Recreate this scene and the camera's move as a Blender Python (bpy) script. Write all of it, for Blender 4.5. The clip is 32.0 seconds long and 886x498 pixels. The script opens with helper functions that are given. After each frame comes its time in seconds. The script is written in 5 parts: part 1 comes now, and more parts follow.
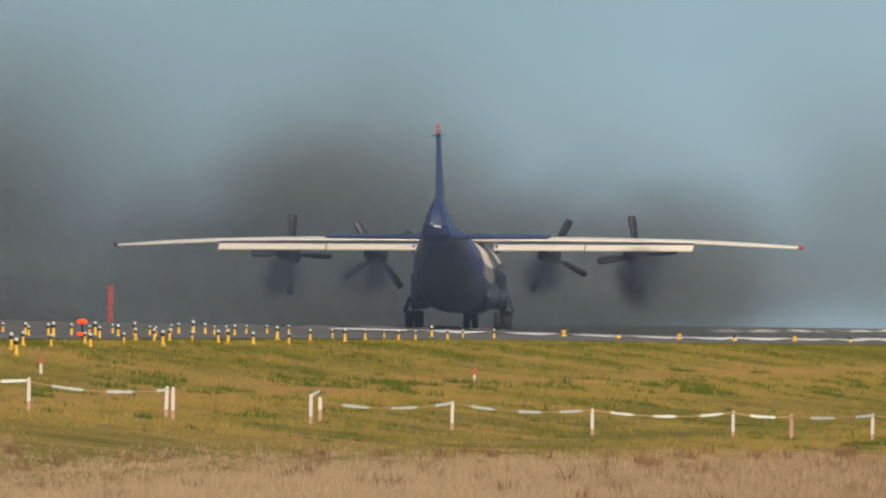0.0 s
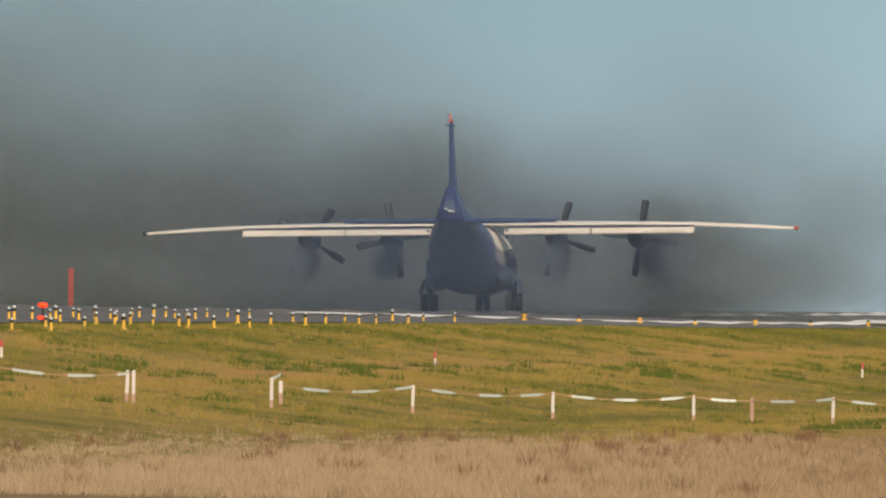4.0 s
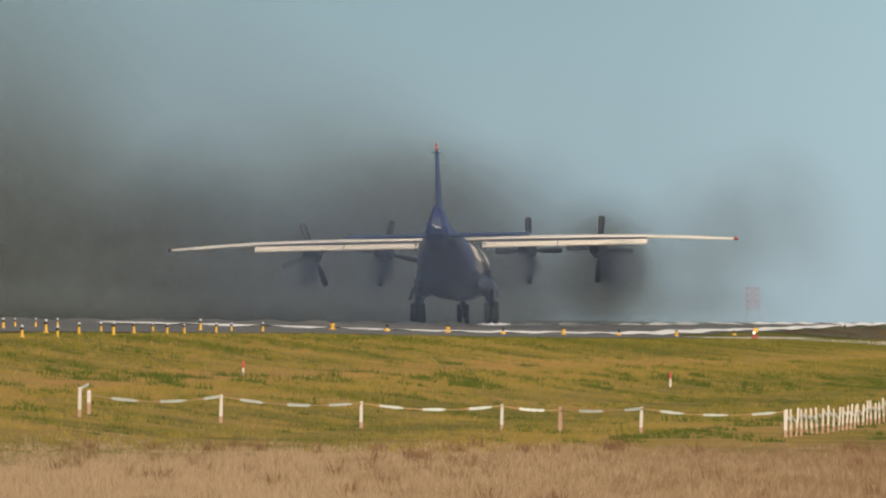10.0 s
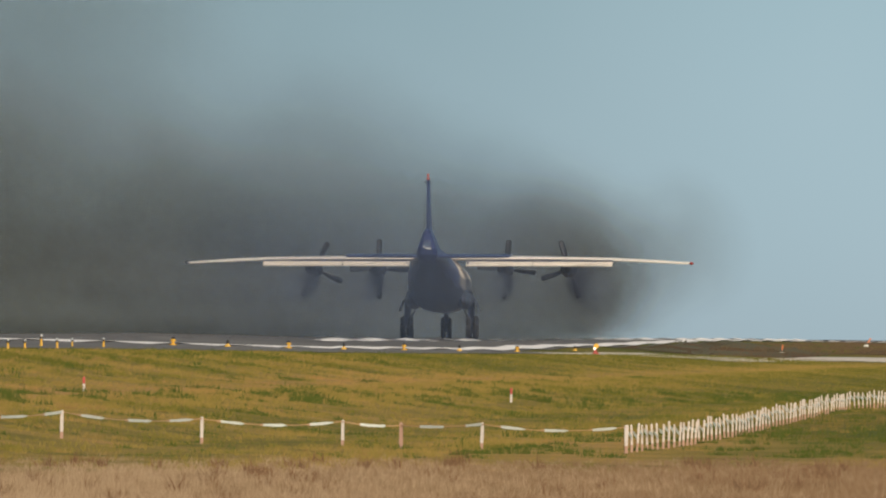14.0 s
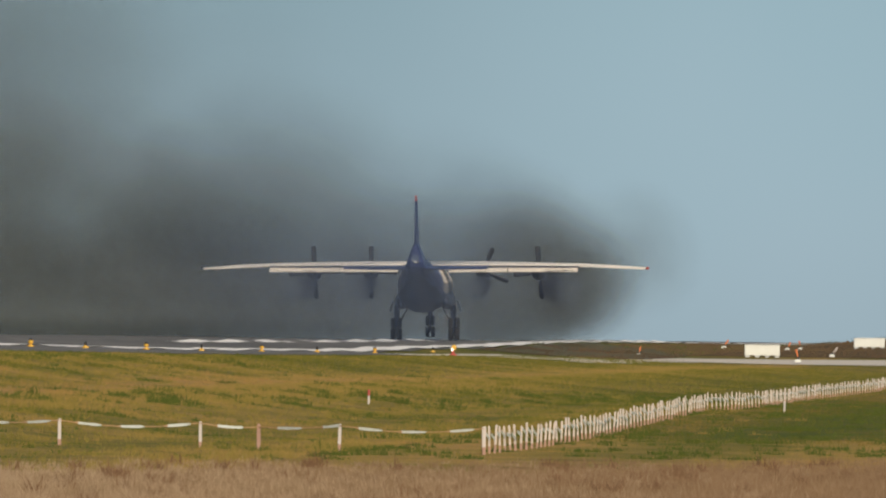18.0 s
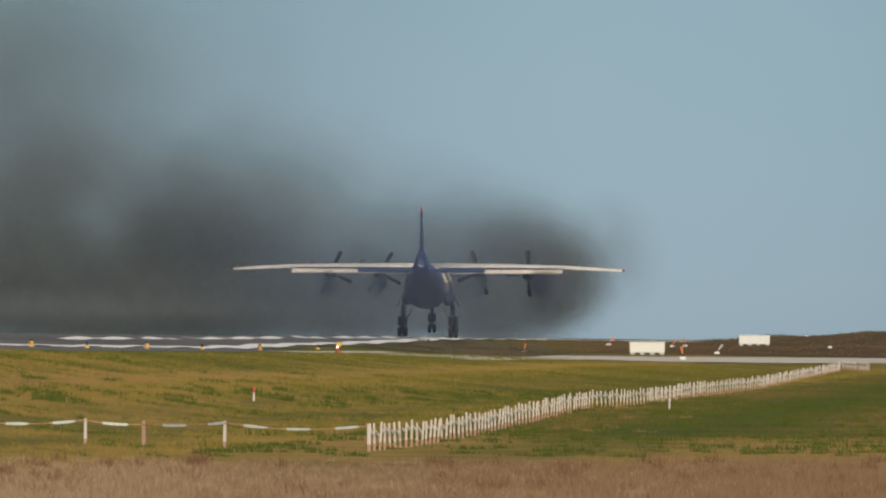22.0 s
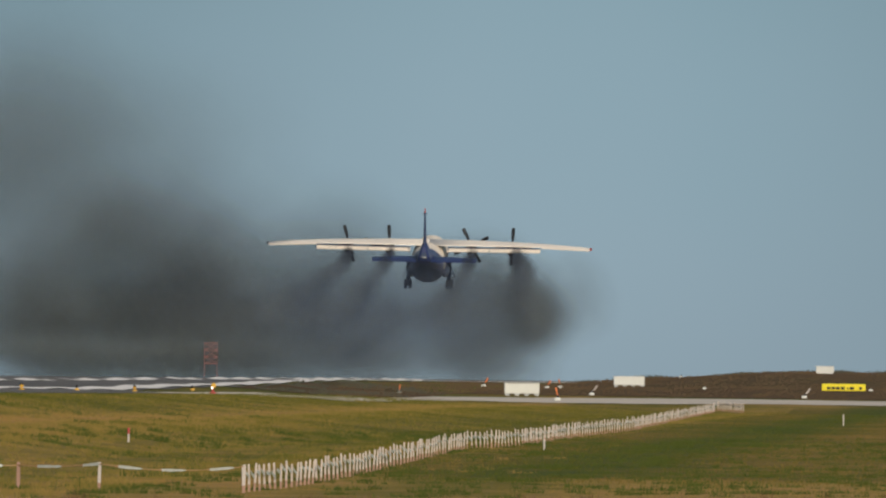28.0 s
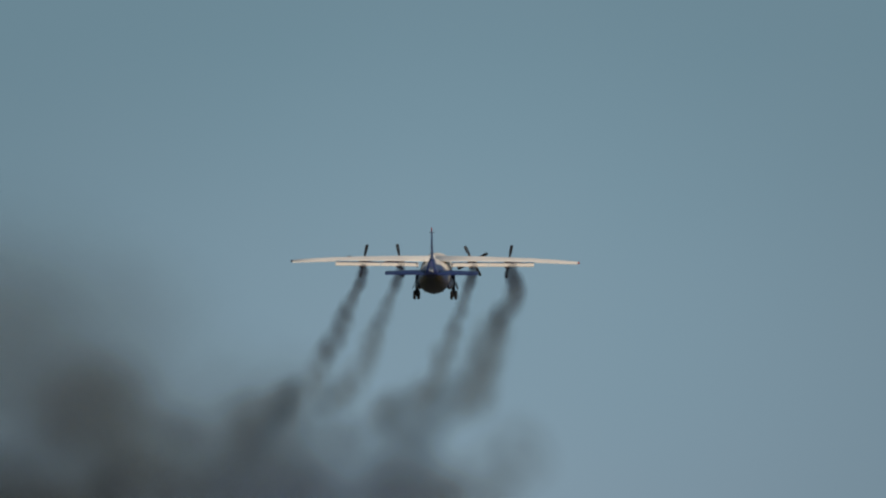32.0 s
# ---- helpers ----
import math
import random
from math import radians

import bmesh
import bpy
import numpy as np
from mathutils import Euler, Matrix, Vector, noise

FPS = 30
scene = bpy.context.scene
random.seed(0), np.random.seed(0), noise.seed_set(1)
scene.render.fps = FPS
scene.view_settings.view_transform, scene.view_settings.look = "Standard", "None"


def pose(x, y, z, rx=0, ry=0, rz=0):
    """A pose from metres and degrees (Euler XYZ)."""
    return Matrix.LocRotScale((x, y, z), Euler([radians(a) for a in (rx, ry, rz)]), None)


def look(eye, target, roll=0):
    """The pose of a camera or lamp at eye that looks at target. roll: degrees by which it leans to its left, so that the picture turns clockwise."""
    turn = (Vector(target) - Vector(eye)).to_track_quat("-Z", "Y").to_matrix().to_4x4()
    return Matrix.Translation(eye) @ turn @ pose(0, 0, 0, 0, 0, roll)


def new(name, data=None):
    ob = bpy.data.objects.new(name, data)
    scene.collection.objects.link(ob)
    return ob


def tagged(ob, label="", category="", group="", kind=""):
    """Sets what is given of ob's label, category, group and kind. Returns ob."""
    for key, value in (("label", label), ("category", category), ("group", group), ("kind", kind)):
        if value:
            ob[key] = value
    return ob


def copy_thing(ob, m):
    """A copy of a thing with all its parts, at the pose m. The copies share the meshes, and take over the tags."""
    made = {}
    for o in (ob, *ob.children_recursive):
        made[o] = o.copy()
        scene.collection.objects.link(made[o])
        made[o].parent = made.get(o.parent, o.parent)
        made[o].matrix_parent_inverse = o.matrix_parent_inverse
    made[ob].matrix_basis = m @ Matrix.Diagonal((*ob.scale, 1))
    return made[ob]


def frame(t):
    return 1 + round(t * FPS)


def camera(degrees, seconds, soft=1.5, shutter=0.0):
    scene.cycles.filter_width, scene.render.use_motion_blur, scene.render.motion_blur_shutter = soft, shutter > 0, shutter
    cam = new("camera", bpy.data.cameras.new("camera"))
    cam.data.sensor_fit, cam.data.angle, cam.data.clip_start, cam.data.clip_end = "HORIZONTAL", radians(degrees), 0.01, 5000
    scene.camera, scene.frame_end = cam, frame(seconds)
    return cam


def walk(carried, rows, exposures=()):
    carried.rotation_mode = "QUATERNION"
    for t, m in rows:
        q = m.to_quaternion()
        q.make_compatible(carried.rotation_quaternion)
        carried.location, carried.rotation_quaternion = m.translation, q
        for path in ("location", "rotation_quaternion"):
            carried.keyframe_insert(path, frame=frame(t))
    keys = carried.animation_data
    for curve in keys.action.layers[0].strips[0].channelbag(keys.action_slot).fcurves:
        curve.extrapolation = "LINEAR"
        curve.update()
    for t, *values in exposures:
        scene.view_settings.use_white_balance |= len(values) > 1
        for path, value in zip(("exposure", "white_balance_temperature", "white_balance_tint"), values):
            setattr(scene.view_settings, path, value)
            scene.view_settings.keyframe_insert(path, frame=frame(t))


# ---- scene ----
# ---------- camera ----------
EYE = (0.0, 0.0, 3.0)


def aim(right, up):
    """The pose of the camera that looks that many milliradians right of +y and above the level."""
    return look(EYE, (EYE[0] + right, EYE[1] + 1000, EYE[2] + up), 0.7)


cam = camera(2.4612, 32.0, soft=2.15)
walk(cam, [(t, aim(a, b)) for t, a, b in (
    (0, -0, 3.397), (0.5, 0.147, 3.323), (1, 0.333, 3.233), (1.5, 0.564, 3.132), (2, 0.835, 3.019),
    (2.5, 1.066, 2.872), (3, 1.261, 2.713), (3.5, 1.532, 2.629), (5.5, 3.55, 2.631), (6, 4.243, 2.738),
    (6.5, 5.261, 2.824), (7, 6.292, 2.849), (7.5, 7.249, 2.9), (8, 8.085, 2.943), (8.5, 8.888, 2.969),
    (9, 9.664, 3.029), (9.5, 10.427, 3.094), (10, 11.212, 3.202), (10.5, 12.134, 3.348), (11, 13.024, 3.402),
    (11.5, 14.009, 3.495), (12, 15.059, 3.607), (12.5, 16.063, 3.746), (13, 17.009, 3.884), (13.5, 17.976, 3.999),
    (14, 18.926, 4.052), (14.5, 19.852, 4.099), (16.5, 23.542, 4.287), (17, 24.32, 4.323), (17.5, 25.106, 4.311),
    (18, 25.83, 4.205), (18.5, 26.483, 4.186), (19, 27.105, 4.185), (19.5, 27.723, 4.166), (20, 28.422, 4.115),
    (20.5, 29.176, 4.079), (21, 30.006, 4.056), (21.5, 30.739, 4.078), (22, 31.412, 4.134), (22.5, 32.047, 4.177),
    (23, 32.651, 4.16), (23.5, 33.189, 4.067), (24, 33.611, 3.955), (24.5, 34.068, 3.865), (26.5, 35.881, 4.299),
    (27, 36.406, 4.816), (27.5, 36.95, 5.437), (28, 37.468, 6.201), (28.5, 37.989, 7.174), (29, 38.475, 8.172),
    (29.5, 39.305, 9.654), (30, 39.868, 11.011), (30.5, 40.344, 12.402), (31, 40.806, 13.924), (31.5, 41.157, 15.443),
    (32, 41.509, 16.946),
)], exposures=[(0, 0.14, 7000, 10), (3, 0.15, 7150, 10), (7, 0.14, 7350, 10), (13, 0.02, 7200, 10), (19, -0.18, 6980, 10), (24, -0.29, 6880, 10), (28, -0.44, 6800, 10), (30, -0.64, 6450, 10), (32, -0.74, 6450, 10)])

# ---------- light ----------
SUN_ELEVATION, SUN_AZIMUTH = radians(32), radians(156)  # azimuth clockwise from +y
world = bpy.data.worlds.new("sky")
scene.world = world
world.use_nodes = True
wn = world.node_tree.nodes
sky = wn.new("ShaderNodeTexSky")
sky.sky_type, sky.sun_disc = "NISHITA", False
sky.sun_elevation, sky.sun_rotation = SUN_ELEVATION, SUN_AZIMUTH
sky.air_density, sky.dust_density, sky.ozone_density = 1.0, 0.6, 2.0
wn["Background"].inputs["Strength"].default_value = 0.09
scene.cycles.transparent_max_bounces = 96
world.node_tree.links.new(sky.outputs[0], wn["Background"].inputs["Color"])
sun_data = bpy.data.lights.new("sun", "SUN")
sun_data.energy, sun_data.angle, sun_data.color = 4.5, radians(1.2), (1.0, 0.9, 0.76)
sun = new("sun", sun_data)
to_sun = Vector((math.sin(SUN_AZIMUTH) * math.cos(SUN_ELEVATION), math.cos(SUN_AZIMUTH) * math.cos(SUN_ELEVATION), math.sin(SUN_ELEVATION)))
sun.rotation_mode = "QUATERNION"
sun.rotation_quaternion = to_sun.to_track_quat("Z", "Y")
sun.location = (0, 0, 60)


# ---------- materials ----------
def material(name, colour, rough=0.6, metal=0.0, vary=0.15, scale=3.0, bump=0.0, second=None, spec=0.5, detail=4.0):
    """Painted or natural surface: base colour mixed with a second tone at two scales, and a fine relief."""
    m = bpy.data.materials.new(name)
    m.use_nodes = True
    n, link = m.node_tree.nodes, m.node_tree.links.new
    p = n["Principled BSDF"]
    p.inputs["Roughness"].default_value, p.inputs["Metallic"].default_value = rough, metal
    p.inputs["Specular IOR Level"].default_value = spec
    tex = n.new("ShaderNodeTexCoord")
    big, small = n.new("ShaderNodeTexNoise"), n.new("ShaderNodeTexNoise")
    big.inputs["Scale"].default_value, big.inputs["Detail"].default_value = scale * 0.17, detail
    small.inputs["Scale"].default_value, small.inputs["Detail"].default_value = scale * 3.0, detail
    link(tex.outputs["Object"], big.inputs["Vector"])
    link(tex.outputs["Object"], small.inputs["Vector"])
    mix = n.new("ShaderNodeMix")
    mix.data_type = "RGBA"
    mix.inputs["A"].default_value = (*colour, 1)
    mix.inputs["B"].default_value = (*(second or [c * (1 - 2 * vary) for c in colour]), 1)
    both = n.new("ShaderNodeMath")
    both.operation = "MULTIPLY_ADD"
    link(big.outputs["Fac"], both.inputs[0])
    both.inputs[1].default_value = 0.65
    half = n.new("ShaderNodeMath")
    half.operation = "MULTIPLY"
    link(small.outputs["Fac"], half.inputs[0])
    half.inputs[1].default_value = 0.35
    link(half.outputs[0], both.inputs[2])
    spread = n.new("ShaderNodeMapRange")
    spread.inputs["From Min"].default_value, spread.inputs["From Max"].default_value = 0.35, 0.65
    link(both.outputs[0], spread.inputs["Value"])
    link(spread.outputs["Result"], mix.inputs["Factor"])
    link(mix.outputs["Result"], p.inputs["Base Color"])
    if bump:
        b = n.new("ShaderNodeBump")
        b.inputs["Strength"].default_value, b.inputs["Distance"].default_value = bump, 0.05
        link(small.outputs["Fac"], b.inputs["Height"])
        link(b.outputs["Normal"], p.inputs["Normal"])
    return m


def glowing(name, colour, strength):
    m = bpy.data.materials.new(name)
    m.use_nodes = True
    p = m.node_tree.nodes["Principled BSDF"]
    p.inputs["Base Color"].default_value = (*colour, 1)
    p.inputs["Emission Color"].default_value = (*colour, 1)
    p.inputs["Emission Strength"].default_value = strength
    return m


def grass_material(name, tones, scale, island=0.35):
    """Blades: a tone by place at two scales, and a different one from blade to blade."""
    m = bpy.data.materials.new(name)
    m.use_nodes = True
    n, link = m.node_tree.nodes, m.node_tree.links.new
    p = n["Principled BSDF"]
    p.inputs["Roughness"].default_value, p.inputs["Specular IOR Level"].default_value = 0.85, 0.2
    tex, noise_node, geo = n.new("ShaderNodeTexCoord"), n.new("ShaderNodeTexNoise"), n.new("ShaderNodeNewGeometry")
    noise_node.inputs["Scale"].default_value, noise_node.inputs["Detail"].default_value = scale, 5
    link(tex.outputs["Object"], noise_node.inputs["Vector"])
    add = n.new("ShaderNodeMath")
    add.operation = "MULTIPLY_ADD"
    link(geo.outputs["Random Per Island"], add.inputs[0])
    add.inputs[1].default_value = island
    spread = n.new("ShaderNodeMapRange")
    spread.inputs["From Min"].default_value, spread.inputs["From Max"].default_value = 0.33, 0.67
    spread.inputs["To Max"].default_value = 1 - island
    link(noise_node.outputs["Fac"], spread.inputs["Value"])
    link(spread.outputs["Result"], add.inputs[2])
    ramp_node = n.new("ShaderNodeValToRGB")
    els = ramp_node.color_ramp.elements
    while len(els) < len(tones):
        els.new(0.5)
    for i, c in enumerate(tones):
        els[i].position, els[i].color = i / (len(tones) - 1), (*c, 1)
    link(add.outputs[0], ramp_node.inputs["Fac"])
    link(ramp_node.outputs["Color"], p.inputs["Base Color"])
    return m


def sward_material(name, tones):
    """Rough grass: broad bands, drawn-out patches and fine speckle through a ramp of tones."""
    m = bpy.data.materials.new(name)
    m.use_nodes = True
    n, link = m.node_tree.nodes, m.node_tree.links.new
    p = n["Principled BSDF"]
    p.inputs["Roughness"].default_value, p.inputs["Specular IOR Level"].default_value = 0.95, 0.1
    tex = n.new("ShaderNodeTexCoord")
    total = None
    for (sx, sy), weight, detail in (((0.03, 0.03), 0.55, 3), ((0.14, 0.1), 0.6, 4), ((0.5, 0.4), 0.6, 6), ((2.6, 2.2), 0.4, 4)):
        stretch, tone, scaled = n.new("ShaderNodeVectorMath"), n.new("ShaderNodeTexNoise"), n.new("ShaderNodeMath")
        stretch.operation = "MULTIPLY"
        stretch.inputs[1].default_value = (sx, sy, 0)
        link(tex.outputs["Object"], stretch.inputs[0])
        tone.inputs["Scale"].default_value, tone.inputs["Detail"].default_value = 1.0, detail
        link(stretch.outputs[0], tone.inputs["Vector"])
        scaled.operation = "MULTIPLY_ADD"
        link(tone.outputs["Fac"], scaled.inputs[0])
        scaled.inputs[1].default_value = weight
        if total is None:
            scaled.inputs[2].default_value = 0.0
        else:
            link(total, scaled.inputs[2])
        total = scaled.outputs[0]
    # strips along the runway: lush at its shoulder, a dry ochre one on the bank; tones shift darker and greener further
    # along the field
    axis, strip, along, lush = n.new("ShaderNodeVectorMath"), n.new("ShaderNodeValToRGB"), n.new("ShaderNodeSeparateXYZ"), n.new("ShaderNodeMapRange")
    wave, shifted, fit, dry, greener = n.new("ShaderNodeTexNoise"), n.new("ShaderNodeMath"), n.new("ShaderNodeMapRange"), n.new("ShaderNodeMath"), n.new("ShaderNodeMath")
    axis.operation = "DOT_PRODUCT"
    axis.inputs[1].default_value = (1.0, -0.07115, 0)
    link(tex.outputs["Object"], axis.inputs[0])
    wave.inputs["Scale"].default_value, wave.inputs["Detail"].default_value = 0.06, 2
    link(tex.outputs["Object"], wave.inputs["Vector"])
    shifted.operation = "MULTIPLY_ADD"
    link(wave.outputs["Fac"], shifted.inputs[0])
    shifted.inputs[1].default_value = 4.0
    link(axis.outputs["Value"], shifted.inputs[2])
    fit.inputs["From Min"].default_value, fit.inputs["From Max"].default_value = 30 - 81.23 + 2.0, 90 - 81.23 + 2.0
    link(shifted.outputs[0], fit.inputs["Value"])
    els = strip.color_ramp.elements
    levels = ((0.0, 0.28), (0.13, 0.38), (0.19, 0.72), (0.22, 0.45), (0.38, 0.34), (0.46, 0.56), (0.505, 0.6), (0.545, 0.34), (0.58, 0.3), (0.64, 0.68))
    while len(els) < len(levels):
        els.new(0.5)
    for i, (pos, level) in enumerate(levels):
        els[i].position, els[i].color = pos, (level, level, level, 1)
    link(fit.outputs["Result"], strip.inputs["Fac"])
    dry.operation = "MULTIPLY_ADD"
    link(strip.outputs["Color"], dry.inputs[0])
    dry.inputs[1].default_value = 0.7
    link(total, dry.inputs[2])
    link(tex.outputs["Object"], along.inputs[0])
    link(along.outputs["X"], lush.inputs["Value"])
    lush.inputs["From Min"].default_value, lush.inputs["From Max"].default_value, lush.inputs["To Max"].default_value = 4.0, 30.0, 0.1
    greener.operation = "SUBTRACT"
    link(dry.outputs[0], greener.inputs[0])
    link(lush.outputs["Result"], greener.inputs[1])
    spread = n.new("ShaderNodeMapRange")
    spread.inputs["From Min"].default_value, spread.inputs["From Max"].default_value = 1.05, 1.63
    link(greener.outputs[0], spread.inputs["Value"])
    ramp_node = n.new("ShaderNodeValToRGB")
    els = ramp_node.color_ramp.elements
    while len(els) < len(tones):
        els.new(0.5)
    for i, c in enumerate(tones):
        els[i].position, els[i].color = i / (len(tones) - 1), (*c, 1)
    link(spread.outputs["Result"], ramp_node.inputs["Fac"])
    link(ramp_node.outputs["Color"], p.inputs["Base Color"])
    return m


def smoke_material(name, density, torn_scale, colour=(0.073, 0.09, 0.11)):
    """Soot haze: thick about its y axis, gone at the rim as the camera sees it, torn by noise."""
    m = bpy.data.materials.new(name)
    m.use_nodes = True
    n, link = m.node_tree.nodes, m.node_tree.links.new
    n.remove(n["Principled BSDF"])
    tex, info, sep = n.new("ShaderNodeTexCoord"), n.new("ShaderNodeObjectInfo"), n.new("ShaderNodeSeparateXYZ")

    def calc(op, a, b=None, clamp=False):
        q = n.new("ShaderNodeMath")
        q.operation, q.use_clamp = op, clamp
        for i, v in enumerate((a, b)):
            if v is None:
                continue
            if isinstance(v, (int, float)):
                q.inputs[i].default_value = v
            else:
                link(v, q.inputs[i])
        return q.outputs[0]

    shift = n.new("ShaderNodeVectorMath")
    shift.operation = "ADD"
    comb = n.new("ShaderNodeCombineXYZ")
    seed = calc("MULTIPLY", info.outputs["Random"], 50.0)
    for i in range(3):
        link(seed, comb.inputs[i])
    link(tex.outputs["Object"], shift.inputs[0])
    link(comb.outputs[0], shift.inputs[1])
    tear = n.new("ShaderNodeTexNoise")
    tear.inputs["Scale"].default_value, tear.inputs["Detail"].default_value = torn_scale * 0.8, 0.8
    link(shift.outputs[0], tear.inputs["Vector"])
    link(tex.outputs["Object"], sep.inputs[0])
    rr = calc("ADD", calc("MULTIPLY", sep.outputs["X"], sep.outputs["X"]), calc("MULTIPLY", sep.outputs["Z"], sep.outputs["Z"]))
    core = calc("POWER", calc("SUBTRACT", 1.0, rr, True), 2.1)
    torn = calc("MULTIPLY_ADD", tear.outputs["Fac"], 1.6)
    torn.node.inputs[2].default_value = 0.1
    torn.node.use_clamp = True
    thick = calc("MULTIPLY", calc("MULTIPLY", core, torn), density, True)
    soot, clear, mix = n.new("ShaderNodeBsdfDiffuse"), n.new("ShaderNodeBsdfTransparent"), n.new("ShaderNodeMixShader")
    soot.inputs["Color"].default_value = (*colour, 1)
    link(thick, mix.inputs[0])
    link(clear.outputs[0], mix.inputs[1])
    link(soot.outputs[0], mix.inputs[2])
    link(mix.outputs[0], n["Material Output"].inputs["Surface"])
    return m


def far_sky_material():
    """Hazy blue sky with faint uneven haze."""
    m = bpy.data.materials.new("far_sky")
    m.use_nodes = True
    n, link = m.node_tree.nodes, m.node_tree.links.new
    n.remove(n["Principled BSDF"])
    tex, haze, mix, glow = n.new("ShaderNodeTexCoord"), n.new("ShaderNodeTexNoise"), n.new("ShaderNodeMix"), n.new("ShaderNodeEmission")
    haze.inputs["Scale"].default_value, haze.inputs["Detail"].default_value = 0.012, 2
    link(tex.outputs["Object"], haze.inputs["Vector"])
    mix.data_type = "RGBA"
    mix.inputs["A"].default_value, mix.inputs["B"].default_value = (0.343, 0.475, 0.578, 1), (0.268, 0.438, 0.534, 1)
    height, rise, both = n.new("ShaderNodeSeparateXYZ"), n.new("ShaderNodeMapRange"), n.new("ShaderNodeMath")
    link(tex.outputs["Object"], height.inputs[0])
    link(height.outputs["Z"], rise.inputs["Value"])
    rise.inputs["From Min"].default_value, rise.inputs["From Max"].default_value = 0, 130
    rise.inputs["To Min"].default_value, rise.inputs["To Max"].default_value = -0.25, 0.75
    both.operation, both.use_clamp = "MULTIPLY_ADD", True
    both.inputs[1].default_value = 0.5
    link(haze.outputs["Fac"], both.inputs[0])
    link(rise.outputs["Result"], both.inputs[2])
    link(both.outputs[0], mix.inputs["Factor"])
    # sky painted brighter round one spot, standing in for the lens's dark corners
    spread, near, bright = n.new("ShaderNodeVectorMath"), n.new("ShaderNodeVectorMath"), n.new("ShaderNodeMapRange")
    spread.operation, near.operation = "MULTIPLY_ADD", "LENGTH"
    spread.inputs[1].default_value, spread.inputs[2].default_value = (1 / 150, 0, 1 / 120), (-200 / 150, 0, -62 / 120)
    link(tex.outputs["Object"], spread.inputs[0])
    link(spread.outputs[0], near.inputs[0])
    bright.interpolation_type = "SMOOTHERSTEP"
    bright.inputs["From Max"].default_value, bright.inputs["To Min"].default_value, bright.inputs["To Max"].default_value = 1.0, 1.12, 0.9
    link(near.outputs["Value"], bright.inputs["Value"])
    link(bright.outputs["Result"], glow.inputs["Strength"])
    link(mix.outputs["Result"], glow.inputs["Color"])
    link(glow.outputs[0], n["Material Output"].inputs["Surface"])
    return m


FAR_SKY = far_sky_material()
CREAM = material("cream_paint", (0.84, 0.74, 0.61), 0.45, vary=0.06, scale=1.2)
WING = material("wing_paint", (0.88, 0.8, 0.69), 0.4, vary=0.05, scale=1.2)
BLUE = material("blue_paint", (0.02, 0.034, 0.125), 0.4, vary=0.15, scale=1.5)
BELLY = material("dark_blue_grey_paint", (0.03, 0.046, 0.095), 0.6, vary=0.2, scale=1.5, second=(0.028, 0.038, 0.07))
# cream sides greyed in the colour, standing for the haze over them
SIDE = material("hazed_cream_paint", (0.26, 0.25, 0.24), 0.55, vary=0.15, scale=1.5)
NACELLE = material("soot_stained_paint", (0.05, 0.055, 0.07), 0.6, vary=0.2, scale=2)
GREYBLUE = material("grey_blue_paint", (0.045, 0.056, 0.088), 0.5, vary=0.15, scale=1.2)
DARK_METAL = material("dark_metal", (0.026, 0.03, 0.038), 0.5, 0.3, vary=0.2, scale=5)
STRUT = material("grey_strut", (0.16, 0.16, 0.17), 0.5, 0.4, vary=0.1, scale=4)
TYRE = material("tyre_rubber", (0.018, 0.018, 0.02), 0.9, vary=0.2, scale=8)
RED = material("red_paint", (0.42, 0.06, 0.05), 0.5, vary=0.1, scale=6)
GLASS = material("dark_glazing", (0.07, 0.1, 0.16), 0.12, vary=0.1, scale=2)
WHITE = material("white_paint", (0.7, 0.71, 0.66), 0.6, vary=0.06, scale=6)
YELLOW = material("yellow_paint", (0.66, 0.38, 0.05), 0.5, vary=0.08, scale=8)
SIGN_YELLOW = material("sign_yellow", (0.85, 0.72, 0.03), 0.5, vary=0.05, scale=2)
BLACK = material("black_paint", (0.02, 0.02, 0.02), 0.5, vary=0.1, scale=8)
LENS = material("frosted_lens", (0.5, 0.52, 0.52), 0.15, vary=0.1, scale=9)
PICKET = material("grimy_white_wood", (0.6, 0.52, 0.46), 0.8, vary=0.15, scale=6)
POST_RED = material("faded_red_wood", (0.4, 0.24, 0.18), 0.8, vary=0.15, scale=6)
POST_WHITE = material("weathered_white_wood", (0.58, 0.52, 0.48), 0.8, vary=0.12, scale=6)
TAPE_RED = material("faded_orange_tape", (0.42, 0.25, 0.13), 0.6, vary=0.1, scale=6)
ASPHALT = material("asphalt", (0.15, 0.137, 0.12), 0.65, vary=0.2, scale=0.2, spec=0.2)
CONCRETE = material("concrete", (0.58, 0.52, 0.44), 0.85, vary=0.12, scale=0.5, bump=0.1)
MARKING = material("runway_paint", (0.74, 0.72, 0.69), 0.9, vary=0.05, scale=0.6, spec=0.05)
TURF = sward_material("turf", ((0.055, 0.07, 0.011), (0.115, 0.105, 0.02), (0.19, 0.14, 0.034), (0.275, 0.185, 0.052), (0.31, 0.175, 0.066)))
RED_GLOW = glowing("red_lamp_glow", (1.0, 0.035, 0.008), 1.8)
DRY = grass_material("dry_grass", ((0.15, 0.095, 0.05), (0.25, 0.172, 0.1), (0.36, 0.262, 0.165), (0.22, 0.138, 0.075)), 0.5, 0.5)
WEED = grass_material("withered_weeds", ((0.12, 0.062, 0.03), (0.15, 0.08, 0.04), (0.1, 0.06, 0.03)), 0.5, 0.4)
